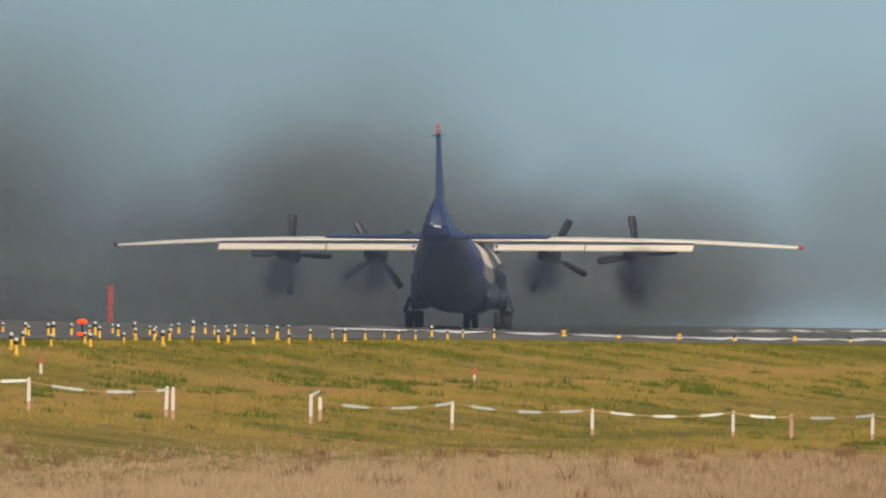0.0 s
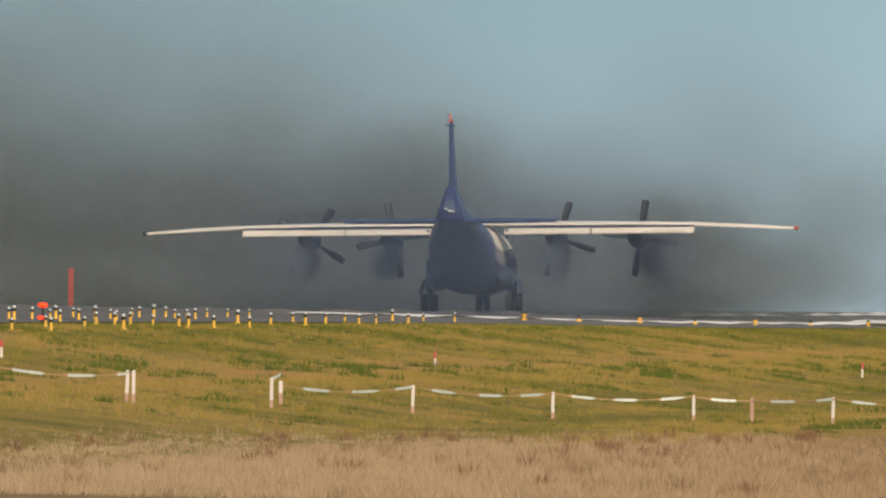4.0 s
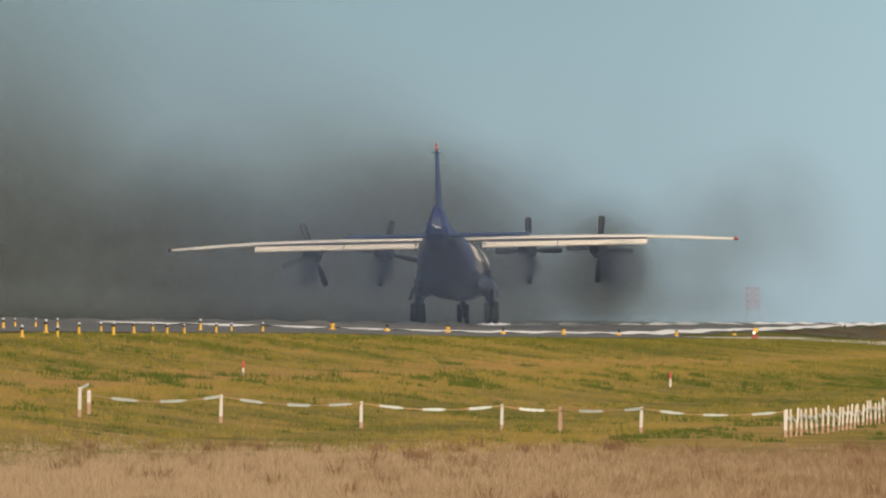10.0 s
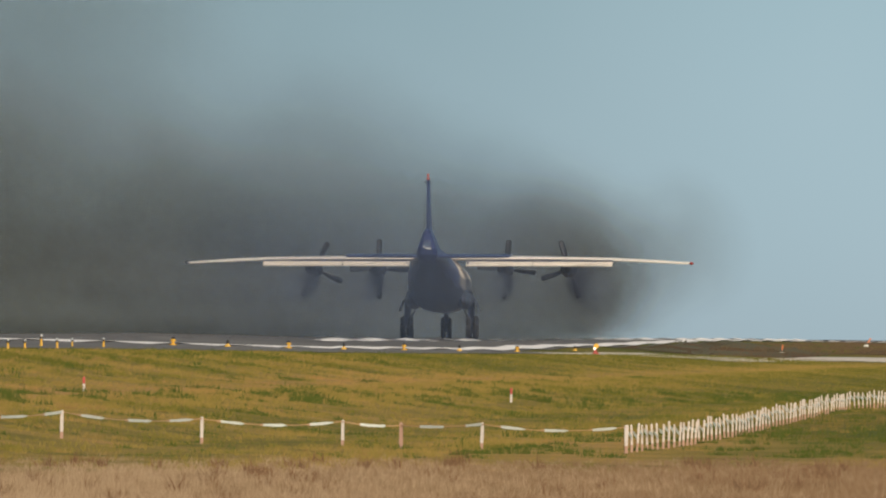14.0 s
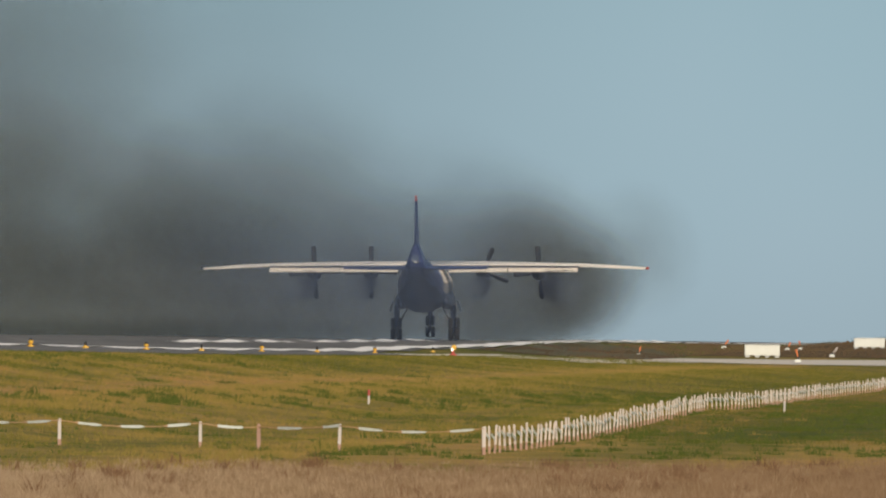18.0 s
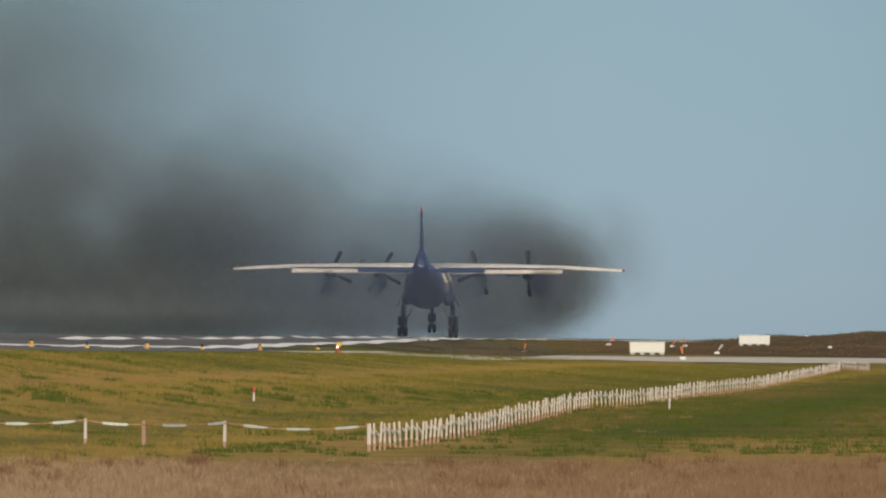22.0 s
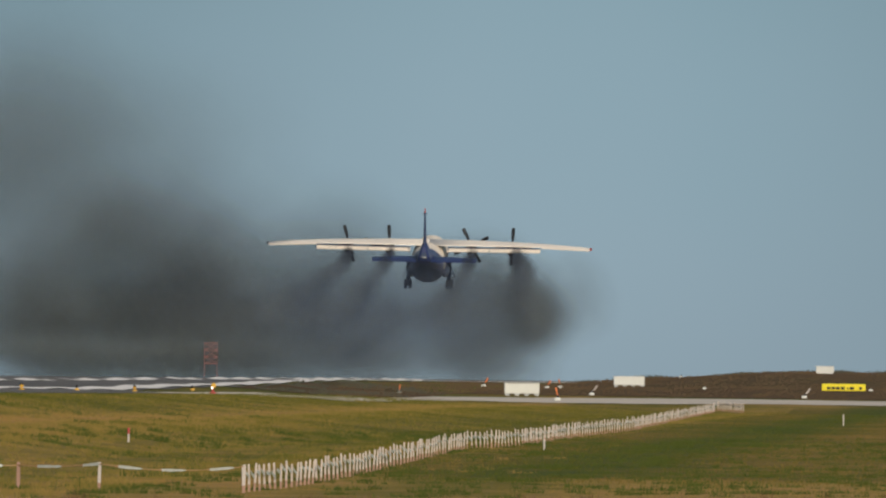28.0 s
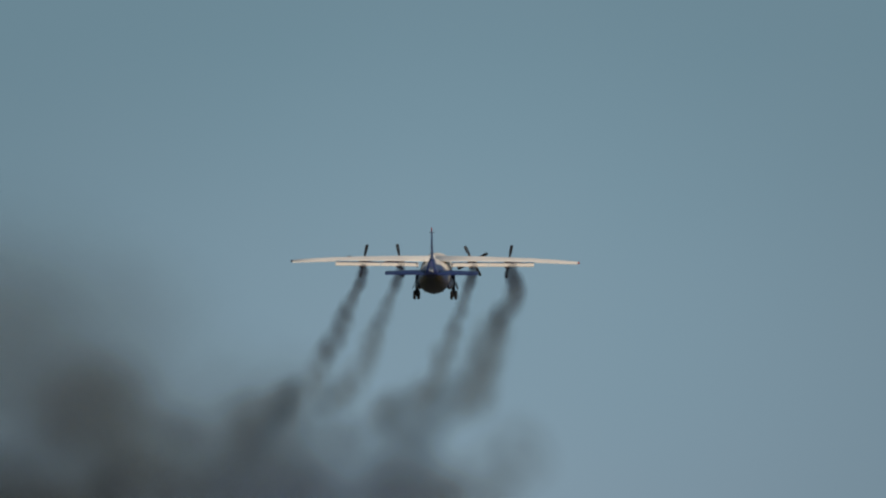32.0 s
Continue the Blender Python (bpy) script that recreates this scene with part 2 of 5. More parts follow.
BROWN = grass_material("brown_grass", ((0.09, 0.052, 0.026), (0.16, 0.098, 0.05), (0.24, 0.155, 0.088), (0.135, 0.075, 0.037)), 0.5, 0.5)
GREEN = sward_material("green_grass", ((0.055, 0.072, 0.011), (0.118, 0.108, 0.02), (0.193, 0.143, 0.035), (0.285, 0.19, 0.053), (0.32, 0.18, 0.068)))
TUFT = sward_material("grass_tufts", ((0.05, 0.07, 0.011), (0.105, 0.103, 0.019), (0.185, 0.145, 0.034), (0.25, 0.172, 0.05), (0.29, 0.165, 0.06)))
HEATH = grass_material("brown_heath", ((0.07, 0.045, 0.025), (0.11, 0.07, 0.04), (0.08, 0.075, 0.03)), 0.1, 0.5)
LUSH = grass_material("lush_weeds", ((0.04, 0.058, 0.008), (0.065, 0.085, 0.012), (0.05, 0.066, 0.01)), 0.4, 0.4)
OCHRE = grass_material("yellowed_grass", ((0.16, 0.11, 0.032), (0.25, 0.165, 0.05), (0.2, 0.12, 0.042)), 0.8, 0.4)
# red made paler in the colour, as haze pales the farther mast
PALE_RED = material("haze_paled_red", (0.4, 0.13, 0.11), 0.8, vary=0.1, scale=2)
ORANGE = material("orange_paint", (0.7, 0.2, 0.06), 0.6, vary=0.1, scale=6)
TAPE_WHITE = material("white_tape", (0.58, 0.61, 0.57), 0.5, vary=0.08, scale=6)
LAMP_GLOW = glowing("white_lamp_glow", (1.0, 0.98, 0.92), 1.5)
STRAW = material("straw_ground", (0.25, 0.17, 0.09), 0.95, scale=0.6, second=(0.18, 0.125, 0.055), bump=0.4, spec=0.1, detail=6)
HEATH_SOIL = material("heath_soil", (0.1, 0.056, 0.031), 0.95, scale=0.1, second=(0.072, 0.058, 0.024), bump=0.4, spec=0.1, detail=6)
MEADOW = sward_material("meadow", ((0.046, 0.069, 0.01), (0.07, 0.086, 0.014), (0.1, 0.09, 0.018), (0.16, 0.115, 0.03), (0.21, 0.135, 0.045)))
LEAF = grass_material("far_leaves", ((0.05, 0.055, 0.04), (0.08, 0.075, 0.055), (0.06, 0.07, 0.045)), 0.3, 0.5)


# ---------- mesh helpers ----------
def mesh_of(bm, name, mats, smooth=False):
    me = bpy.data.meshes.new(name)
    if smooth:
        for f in bm.faces:
            f.smooth = True
    bm.to_mesh(me)
    bm.free()
    for m in mats if isinstance(mats, (list, tuple)) else (mats,):
        me.materials.append(m)
    return me


def part(name, bm, mat, parent, label="", smooth=False, at=None):
    ob = new(name, mesh_of(bm, name, mat, smooth))
    ob.parent = parent
    if at is not None:
        ob.matrix_basis = at
    return tagged(ob, label)


def thing(name, label, category, m, group="", kind=""):
    ob = new(name)
    ob.empty_display_size = 0.3
    ob.matrix_basis = m
    return tagged(ob, label, category, group, kind)


def box(bm, cx, cy, cz, sx, sy, sz, bevel=0.0, m=None):
    """A box of that centre and size, with bevelled edges."""
    made = bmesh.ops.create_cube(bm, size=1, matrix=(m or Matrix()) @ Matrix.Translation((cx, cy, cz)) @ Matrix.Diagonal((sx, sy, sz, 1)))
    if bevel:
        edges = list({e for v in made["verts"] for e in v.link_edges})
        bmesh.ops.bevel(bm, geom=edges, offset=bevel, segments=2, affect="EDGES", profile=0.5)
    return bm


def tube(bm, a, b, ra, rb, seg=10, caps=True):
    """A tapered round bar from a to b."""
    a, b = Vector(a), Vector(b)
    turn = (b - a).to_track_quat("Z", "Y").to_matrix().to_4x4()
    bmesh.ops.create_cone(bm, cap_ends=caps, segments=seg, radius1=ra, radius2=rb, depth=(b - a).length, matrix=Matrix.Translation((a + b) / 2) @ turn)
    return bm


def loft(bm, rings, close=True):
    """Skin over rings of equally many points; the ends are closed."""
    rows = [[bm.verts.new(p) for p in ring] for ring in rings]
    k = len(rows[0])
    for r, q in zip(rows, rows[1:]):
        for i in range(k):
            bm.faces.new((r[i], r[(i + 1) % k], q[(i + 1) % k], q[i]))
    if close:
        bm.faces.new(rows[0][::-1])
        bm.faces.new(rows[-1])
    bmesh.ops.recalc_face_normals(bm, faces=bm.faces)
    return bm


def oval(y, z, w, h, k=28, square=0.0):
    """A ring round the y axis; square > 0 flattens its underside."""
    ring = []
    for i in range(k):
        a = 2 * math.pi * i / k
        c, s = math.cos(a), math.sin(a)
        if s < 0 and square:
            s = -abs(s) ** (1 - 0.35 * square)
            c = math.copysign(abs(c) ** (1 - 0.35 * square), c)
        ring.append((w * c, y, z + h * s))
    return ring


def turned(bm, profile, seg=14):
    """A body of revolution about z from (radius, height) pairs."""
    rings = [[(r * math.cos(2 * math.pi * i / seg), r * math.sin(2 * math.pi * i / seg), h) for i in range(seg)] for r, h in profile]
    return loft(bm, rings)


# ---------- ground ----------


def ramp(v, table):
    """Smooth interpolation in a table of (v, value)."""
    if v <= table[0][0]:
        return table[0][1]
    for (a, p), (b, q) in zip(table, table[1:]):
        if v <= b:
            k = (v - a) / (b - a)
            return p + (q - p) * k * k * (3 - 2 * k)
    return table[-1][1]


CROWN = ((300, 2.75), (776, 2.72), (1140, 2.36), (1350, 2.27), (1500, 2.28), (1820, 2.46), (2100, 2.52), (3000, 2.4), (4900, 1.0))
EDGE = ((300, 2.5), (640, 2.48), (776, 2.46), (1090, 2.06), (1200, 1.97), (1320, 2.2), (1567, 2.62), (2100, 2.5), (3000, 2.3), (4900, 0.8))
SHOULDER = ((300, 2.25), (650, 2.26), (1025, 1.93), (1200, 1.82), (1420, 1.5), (1520, 1.75), (1600, 2.0), (1750, 2.35), (2200, 2.3), (4900, 0.6))
FIELD = ((0, 0.3), (475, 0.27), (728, 0.41), (1350, 0.83), (1450, 1.49), (1520, 1.72), (1600, 2.4), (1750, 3.75), (1900, 3.4), (2400, 2.0), (4900, 0.5))


def across(x, y):
    """Distance to the right of the runway's centreline."""
    return (x + 81.23 - 0.07115 * y) * 0.99748


def ground_z(x, y):
    s = across(x, y)
    crown, edge = ramp(y, CROWN), ramp(y, EDGE)
    if s < 22:
        a = min(abs(s), 30) / 22
        z = crown + (edge - crown) * a if s > -22 else edge - 0.012 * (min(-s, 120) - 22)
    elif s < 30:
        z = edge + (ramp(y, SHOULDER) - edge) * (s - 22) / 8
    else:
        z = ramp(s, ((30, ramp(y, SHOULDER)), (42, ramp(y, SHOULDER) * 0.42 + ramp(y, FIELD) * 0.58), (52, ramp(y, FIELD)), (64, ramp(y, FIELD) - 0.05), (300, ramp(y, FIELD) - 0.4)))
    if abs(s) < 1.6:
        z += 0.18 * (1 - abs(s) / 1.6) * ramp(y, ((900, 0), (1150, 1)))
    if -26 < s < 26 and y > 600:
        z += 0.06 * math.sin(y * 0.139) * min(1, (26 - abs(s)) / 6) * ramp(y, ((600, 0), (720, 1), (2200, 1), (2600, 0)))
    return z


def spot(x, y, lift=0.0):
    """The pose of a thing that stands on the ground at x, y."""
    return pose(x, y, ground_z(x, y) + lift)


def centre_x(y, s):
    """x at the distance s to the right of the runway's centreline."""
    return s / 0.99748 - 81.23 + 0.07115 * y


def sheet(name, columns, rows, mat, lift):
    """A strip of ground between distances from the runway's centreline, draped on the land."""
    bm = bmesh.new()
    grid = [[bm.verts.new((centre_x(y, s), y, ground_z(centre_x(y, s), y) + lift)) for s in columns] for y in rows]
    for r, q in zip(grid, grid[1:]):
        for i in range(len(columns) - 1):
            bm.faces.new((r[i], r[i + 1], q[i + 1], q[i]))
    return new(name, mesh_of(bm, name, mat, True))


def steps(a, b, d):
    k = max(1, round((b - a) / d))
    return [a + (b - a) * i / k for i in range(k + 1)]


ROWS = steps(-60, 280, 20) + steps(290, 600, 8)[0:] + steps(606, 2300, 6) + steps(2340, 3200, 40) + steps(3300, 4900, 160)
COLS = [-3000, -1500, -700, -300, -150, -90, -60, -40, -30, -26, -22, -16, -8, -1.6, 0, 1.6, 8, 14, 18, 22, 26, 30, 33, 36, 39, 42, 46, 50, 55, 60, 66, 74, 84, 100, 130, 180, 260, 420, 800, 1600, 3000]
tagged(sheet("ground", COLS, ROWS, TURF, 0.0), "rough airfield turf in patchy green and straw", "ground", kind="structure")
RUN = [y for y in ROWS if 560 <= y <= 3200]
tagged(sheet("runway", (-30, -26, -22, -16, -8, -1.6, 0, 1.6, 8, 14, 18, 22.4), RUN, ASPHALT, 0.03), "worn grey asphalt runway with painted lines", "runway", kind="structure")
tagged(sheet("runway_shoulder", (22.4, 24, 26, 29), [y for y in RUN if y <= 1180], ASPHALT, 0.03), "grey asphalt runway shoulder", "runway", kind="structure")
# taxiway that leaves the runway's shoulder and crosses the grass
bm = bmesh.new()
grid = []
for x in steps(27, 150, 3):
    mid = ramp(x, ((27, 1150), (37, 1222), (55.5, 1428), (79, 1456), (150, 1500)))
    half = ramp(x, ((27, 25), (37, 45), (55.5, 32), (150, 30)))
    grid.append([bm.verts.new((x, y, ground_z(x, y) + 0.03)) for y in steps(mid - half, mid + half, half / 4)])
for r, q in zip(grid, grid[1:]):
    for i in range(len(r) - 1):
        bm.faces.new((r[i], q[i], q[i + 1], r[i + 1]))
tagged(new("taxiway", mesh_of(bm, "taxiway", CONCRETE, True)), "pale concrete taxiway across the grass", "taxiway", kind="structure")


def straw_edge(x):
    """How far the dry grass reaches at x."""
    return ramp(x, ((-16, 330), (-8, 366), (0, 420), (10, 440), (16, 455), (28, 478), (40, 490)))


# straw-coloured foreground, greener meadow beyond the fence, brown rise
bm = bmesh.new()
grid = []
for i in range(46):
    x = -16 + i
    edge = straw_edge(x) - 30
    grid.append([bm.verts.new((x * y / edge, y, ground_z(x * y / edge, y) + 0.012)) for y in steps(200, edge, 10)])
short = min(len(c) for c in grid)
for p, q in zip(grid, grid[1:]):
    p, q = p[-short:], q[-short:]
    for a, b, c, d in zip(p, q, q[1:], p[1:]):
        bm.faces.new((a, b, c, d))
bmesh.ops.delete(bm, geom=[v for v in bm.verts if not v.link_faces], context="VERTS")
tagged(new("straw_field", mesh_of(bm, "straw_field", STRAW, True)), "dry straw-covered ground", "ground", kind="structure")
tagged(sheet("meadow", (58, 60, 63, 66, 74, 84, 100, 130, 180), [y for y in ROWS if 560 <= y <= 1400], MEADOW, 0.01), "greener mown meadow", "ground", kind="structure")
tagged(sheet("brown_rise", (31, 33, 36, 39, 42, 46, 50, 55, 60, 66, 74, 84, 100, 130, 180, 260), [y for y in ROWS if 1506 <= y <= 2100], HEATH_SOIL, 0.02), "low brown rise beside the runway", "ground", kind="structure")

tagged(sheet("heath_verge", (22.5, 24, 26, 28, 31), [y for y in ROWS if 1325 <= y <= 1520], HEATH_SOIL, 0.022), "low brown verge between runway and taxiway", "ground", kind="structure")


def painted(name, s0, s1, y0, y1):
    ys = steps(y0, y1, 6)
    return tagged(sheet(name, (s0, (s0 + s1) / 2, s1), ys, MARKING, 0.06), "white painted runway line", kind="structure")


painted("runway_edge_line", 18.6, 21.6, 815, 2300)
for k in range(17):
    painted("runway_centre_line", 0.15, 1.45, 1372 + 58 * k, 1372 + 58 * k + 44)


# far sky
bm = bmesh.new()
ring = [(4700 * math.sin(radians(a)), 4700 * math.cos(radians(a))) for a in range(-60, 61, 3)]
low, high = [bm.verts.new((x, y, -60)) for x, y in ring], [bm.verts.new((x, y, 900)) for x, y in ring]
for i in range(len(ring) - 1):
    bm.faces.new((low[i], low[i + 1], high[i + 1], high[i]))
tagged(new("backdrop", mesh_of(bm, "backdrop", FAR_SKY, True)), "hazy pale blue sky", "sky", kind="structure")


# ---------- aircraft ----------
def section(x, y_front, y_back, z, thick, k=9):
    """An aerofoil section at x, nose to tail and back."""
    top, low = [], []
    for i in range(k):
        u = i / (k - 1)
        h = thick * (1.48 * math.sqrt(u) - 0.63 * u - 1.76 * u * u + 1.42 * u ** 3 - 0.51 * u ** 4) * 1.0
        y = y_front + (y_back - y_front) * u
        top.append((x, y, z + h * 0.62 + 0.012))
        low.append((x, y, z - h * 0.38 - 0.012))
    return top + low[::-1]


def slab(bm, corners, thick):
    """A flat panel with thickness from its corners."""
    vs = [Vector(c) for c in corners]
    nrm = (vs[1] - vs[0]).cross(vs[2] - vs[0]).normalized() * thick / 2
    up, down = [bm.verts.new(v + nrm) for v in vs], [bm.verts.new(v - nrm) for v in vs]
    k = len(vs)
    bm.faces.new(up)
    bm.faces.new(down[::-1])
    for i in range(k):
        bm.faces.new((up[i], down[i], down[(i + 1) % k], up[(i + 1) % k]))
    bmesh.ops.recalc_face_normals(bm, faces=bm.faces)
    return bm


def wheel_mesh(r, w):
    bm = bmesh.new()
    prof = [(r * 0.45, -w / 2), (r * 0.86, -w / 2), (r * 0.97, -w * 0.32), (r, 0), (r * 0.97, w * 0.32), (r * 0.86, w / 2), (r * 0.45, w / 2)]
    turned(bm, prof, 22)
    bmesh.ops.rotate(bm, verts=bm.verts, matrix=Matrix.Rotation(math.pi / 2, 3, "Y"))
    return bm


def hub_mesh(r, w):
    bm = bmesh.new()
    turned(bm, [(r * 0.2, -w / 2), (r, -w / 2 + 0.03), (r, w / 2 - 0.03), (r * 0.2, w / 2)], 14)
    bmesh.ops.rotate(bm, verts=bm.verts, matrix=Matrix.Rotation(math.pi / 2, 3, "Y"))
    return bm


ENGINES = ((-9.6, 4.1, 4.1), (-4.8, 4.5, 4.1), (4.8, 4.5, 4.1), (9.6, 4.1, 4.1))


def build_aircraft():
    plane = thing("cargo_aircraft", "white and dark blue four-engined turboprop cargo aircraft on its take-off run", "aircraft", pose(0, 1140, 2.4))
    # fuselage: nose, barrel, upswept tail
    bm = bmesh.new()
    stations = ((-17.9, 5.9, 0.34, 0.45), (-17.2, 5.78, 0.52, 0.62), (-15.8, 5.35, 0.78, 0.95), (-14, 4.75, 1.12, 1.3), (-12, 4.2, 1.5, 1.6), (-10, 3.75, 1.78, 1.82),
                (-8, 3.4, 1.95, 1.98), (-6, 3.12, 2.05, 2.06), (-4, 3.0, 2.06, 2.08), (2, 3.0, 2.06, 2.08), (8, 2.8, 2.0, 1.95), (10, 2.62, 1.9, 1.85), (11.8, 2.4, 1.65, 1.6),
                (13.2, 2.15, 1.2, 1.2), (14.2, 2.0, 0.75, 0.75), (14.8, 1.95, 0.2, 0.2))
    loft(bm, [oval(y, z, w, h, 32, 0.15) for y, z, w, h in stations])
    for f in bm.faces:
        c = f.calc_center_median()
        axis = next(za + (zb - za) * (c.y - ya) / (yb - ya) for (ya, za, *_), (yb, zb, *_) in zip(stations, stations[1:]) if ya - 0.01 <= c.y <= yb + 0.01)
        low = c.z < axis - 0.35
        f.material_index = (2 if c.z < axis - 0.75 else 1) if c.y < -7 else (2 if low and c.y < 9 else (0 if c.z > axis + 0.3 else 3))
    part("fuselage", bm, (CREAM, BLUE, BELLY, SIDE), plane, "cream forward with greyer sides, dark blue tail, dark underside", True)
    # split line of the cargo doors under the tail
    for x in (-1.0, 0.0, 1.0):
        bm = tube(bmesh.new(), (x, -11.6, 2.64 + 0.1 * abs(x)), (x * 1.2, -6.4, 1.07 + 0.22 * abs(x)), 0.035, 0.035, 6)
        part("door_seam", bm, DARK_METAL, plane, "dark cargo door seam")
    # tail cab under the rudder: a tapering glazed box
    bm = bmesh.new()
    loft(bm, [[(-w, yb, z), (-w * 0.55, yb - 0.22, z), (w * 0.55, yb - 0.22, z), (w, yb, z), (w * 1.15, -15.2, z), (-w * 1.15, -15.2, z)] for z, w, yb in ((4.85, 0.66, -17.3), (5.25, 0.8, -17.8), (5.75, 0.68, -18.05), (6.35, 0.46, -17.95), (6.95, 0.26, -17.6), (7.15, 0.17, -17.2))])
    cab = part("tail_cab", bm, BLUE, plane, "blue tapering tail cab with a small window")
    part("cab_window", slab(bmesh.new(), ((-0.24, -18.26, 5.8), (0.24, -18.26, 5.8), (0.17, -18.2, 6.2), (-0.17, -18.2, 6.2)), 0.04), GLASS, cab, "grey glazed window")
    for x, w, z in ((-0.2, 0.1, 5.84), (0.03, 0.26, 5.7), (0.24, 0.1, 5.66)):
        part("cab_mark", box(bmesh.new(), x, -18.27, z, w, 0.05, 0.1, 0.015), WHITE, cab, "worn white mark")
    for sx in (-1, 1):
        part("cab_frame", tube(bmesh.new(), (sx * 0.27, -18.28, 5.75), (sx * 0.17, -18.2, 6.28), 0.025, 0.025, 6), GREYBLUE, cab)

    # fin and rudder
    bm = bmesh.new()
    fin = []
    for z, yf, yb, th in ((5.3, -10.2, -16.1, 0.62), (6.6, -12.4, -16.3, 0.5), (8.6, -14.0, -16.5, 0.36), (10.75, -15.4, -16.8, 0.22)):
        sec = section(0, yf, yb, 0, th, 9)
        fin.append([(h, y, z) for _, y, h in sec])
    loft(bm, fin)
    part("fin", bm, BLUE, plane, "", True)
    bm = bmesh.new()
    loft(bm, [[(-0.17, -16.32, 6.65), (0.17, -16.32, 6.65), (0.03, -17.9, 6.65), (-0.03, -17.9, 6.65)], [(-0.08, -16.82, 10.75), (0.08, -16.82, 10.75), (0.02, -17.6, 10.75), (-0.02, -17.6, 10.75)]])
    part("rudder", bm, BLUE, plane)
    bm = box(bmesh.new(), 0, -16.4, 10.88, 0.14, 1.9, 0.18, 0.05)
    tip = part("fin_cap", bm, RED, plane, "red fin cap")
    bm = turned(bmesh.new(), [(0.06, 11.04), (0.075, 11.1), (0.05, 11.24), (0.02, 11.28)], 8)
    bmesh.ops.translate(bm, verts=bm.verts, vec=(0, -16.8, 0))
    part("beacon", bm, RED, tip)
    bm = tube(bmesh.new(), (-0.32, -16.9, 10.62), (0.32, -16.9, 10.62), 0.035, 0.035, 6)
    part("tip_aerial", bm, DARK_METAL, tip)
    # wings with flaps and ailerons
    for side in (-1, 1):
        bm = bmesh.new()
        loft(bm, [section(side * x, yf, yb, z, th) for x, yf, yb, z, th in ((0, 2.5, -2.4, 4.92, 0.74), (4.8, 2.3, -2.2, 4.92, 0.68), (9.6, 1.7, -1.95, 4.9, 0.55), (13.1, 1.2, -1.75, 4.86, 0.44), (16, 0.8, -1.55, 4.76, 0.32), (18.85, 0.45, -1.35, 4.6, 0.2))])
        part("wing", bm, WING, plane, "off-white wing", True)
        for x0, x1, y0, y1 in ((2.15, 7.1, -2.42, -2.2), (7.18, 13.1, -2.2, -1.95)):
            bm = bmesh.new()
            rings = []
            for x, yb in ((x0, y0), (x1, y1)):
                rings.append([(side * x, yb + 0.25, 4.68), (side * x, yb - 0.35, 4.72), (side * x, yb - 1.15, 4.41), (side * x, yb - 1.12, 4.36), (side * x, yb - 0.1, 4.58)])
            loft(bm, rings)
            part("flap", bm, CREAM, plane, "cream lowered flap")
            # dark strip laid in for the shade of the gap above the flap
            bm = slab(bmesh.new(), ((side * x0, y0 - 0.3, 4.8), (side * x1, y1 - 0.3, 4.8), (side * x1, y1 - 0.42, 4.735), (side * x0, y0 - 0.42, 4.735)), 0.03)
            part("flap_gap_shade", bm, BELLY, plane, "dark strip standing for the shaded gap above the flap")
        bm = bmesh.new()
        loft(bm, [[(side * x, yb + 0.02, z + 0.05), (side * x, yb - 0.55, z - 0.02), (side * x, yb - 0.55, z - 0.05), (side * x, yb + 0.02, z - 0.07)] for x, yb, z in ((13.2, -1.78, 4.85), (18.75, -1.38, 4.6))])
        part("aileron", bm, CREAM, plane)
        bm = bmesh.new()
        bmesh.ops.create_uvsphere(bm, u_segments=10, v_segments=8, radius=1, matrix=Matrix.Translation((side * 18.95, -0.5, 4.6)) @ Matrix.Diagonal((0.16, 0.95, 0.13, 1)))
        part("wing_tip_light", bm, RED if side > 0 else DARK_METAL, plane, "red tip" if side > 0 else "dark tip", True)
        bm = bmesh.new()
        loft(bm, [section(side * x, yf, yb, z, th) for x, yf, yb, z, th in ((0.2, -12.8, -17.0, 5.08, 0.55), (3, -13.7, -16.9, 5.12, 0.46), (6.1, -14.9, -16.8, 5.16, 0.32))])
        part("tailplane", bm, BLUE, plane, "dark blue tailplane", True)
        bm = bmesh.new()
        loft(bm, [[(side * x, -16.95, 5.15 + h), (side * x, -17.75, 5.15), (side * x, -17.75, 5.08), (side * x, -16.95, 5.1 - h)] for x, h in ((0.7, 0.13), (6.05, 0.08))])
        part("elevator", bm, BLUE, plane)
        part("flap_end", box(bmesh.new(), side * 2.3, -2.9, 4.42, 0.16, 0.7, 0.5, 0.04), BELLY, plane, "dark inner flap end")
        # wheel bulge beside the fuselage
        bm = bmesh.new()
        loft(bm, [[(side * 1.95 + px, y, 1.85 + pz) for px, _, pz in oval(0, 0, w, h, 16)] for y, w, h in ((-4.8, 0.05, 0.08), (-3.8, 0.3, 0.45), (-2.0, 0.52, 0.7), (1.5, 0.55, 0.75), (3.4, 0.4, 0.55), (4.6, 0.08, 0.12))])
        part("wheel_fairing", bm, GREYBLUE, plane, "", True)
        bm = slab(bmesh.new(), ((side * 2.7, -1.4, 1.8), (side * 2.7, 1.4, 1.8), (side * 3.0, 1.4, 0.95), (side * 3.0, -1.4, 0.95)), 0.05)
        part("gear_door", bm, GREYBLUE, plane, "open gear door")
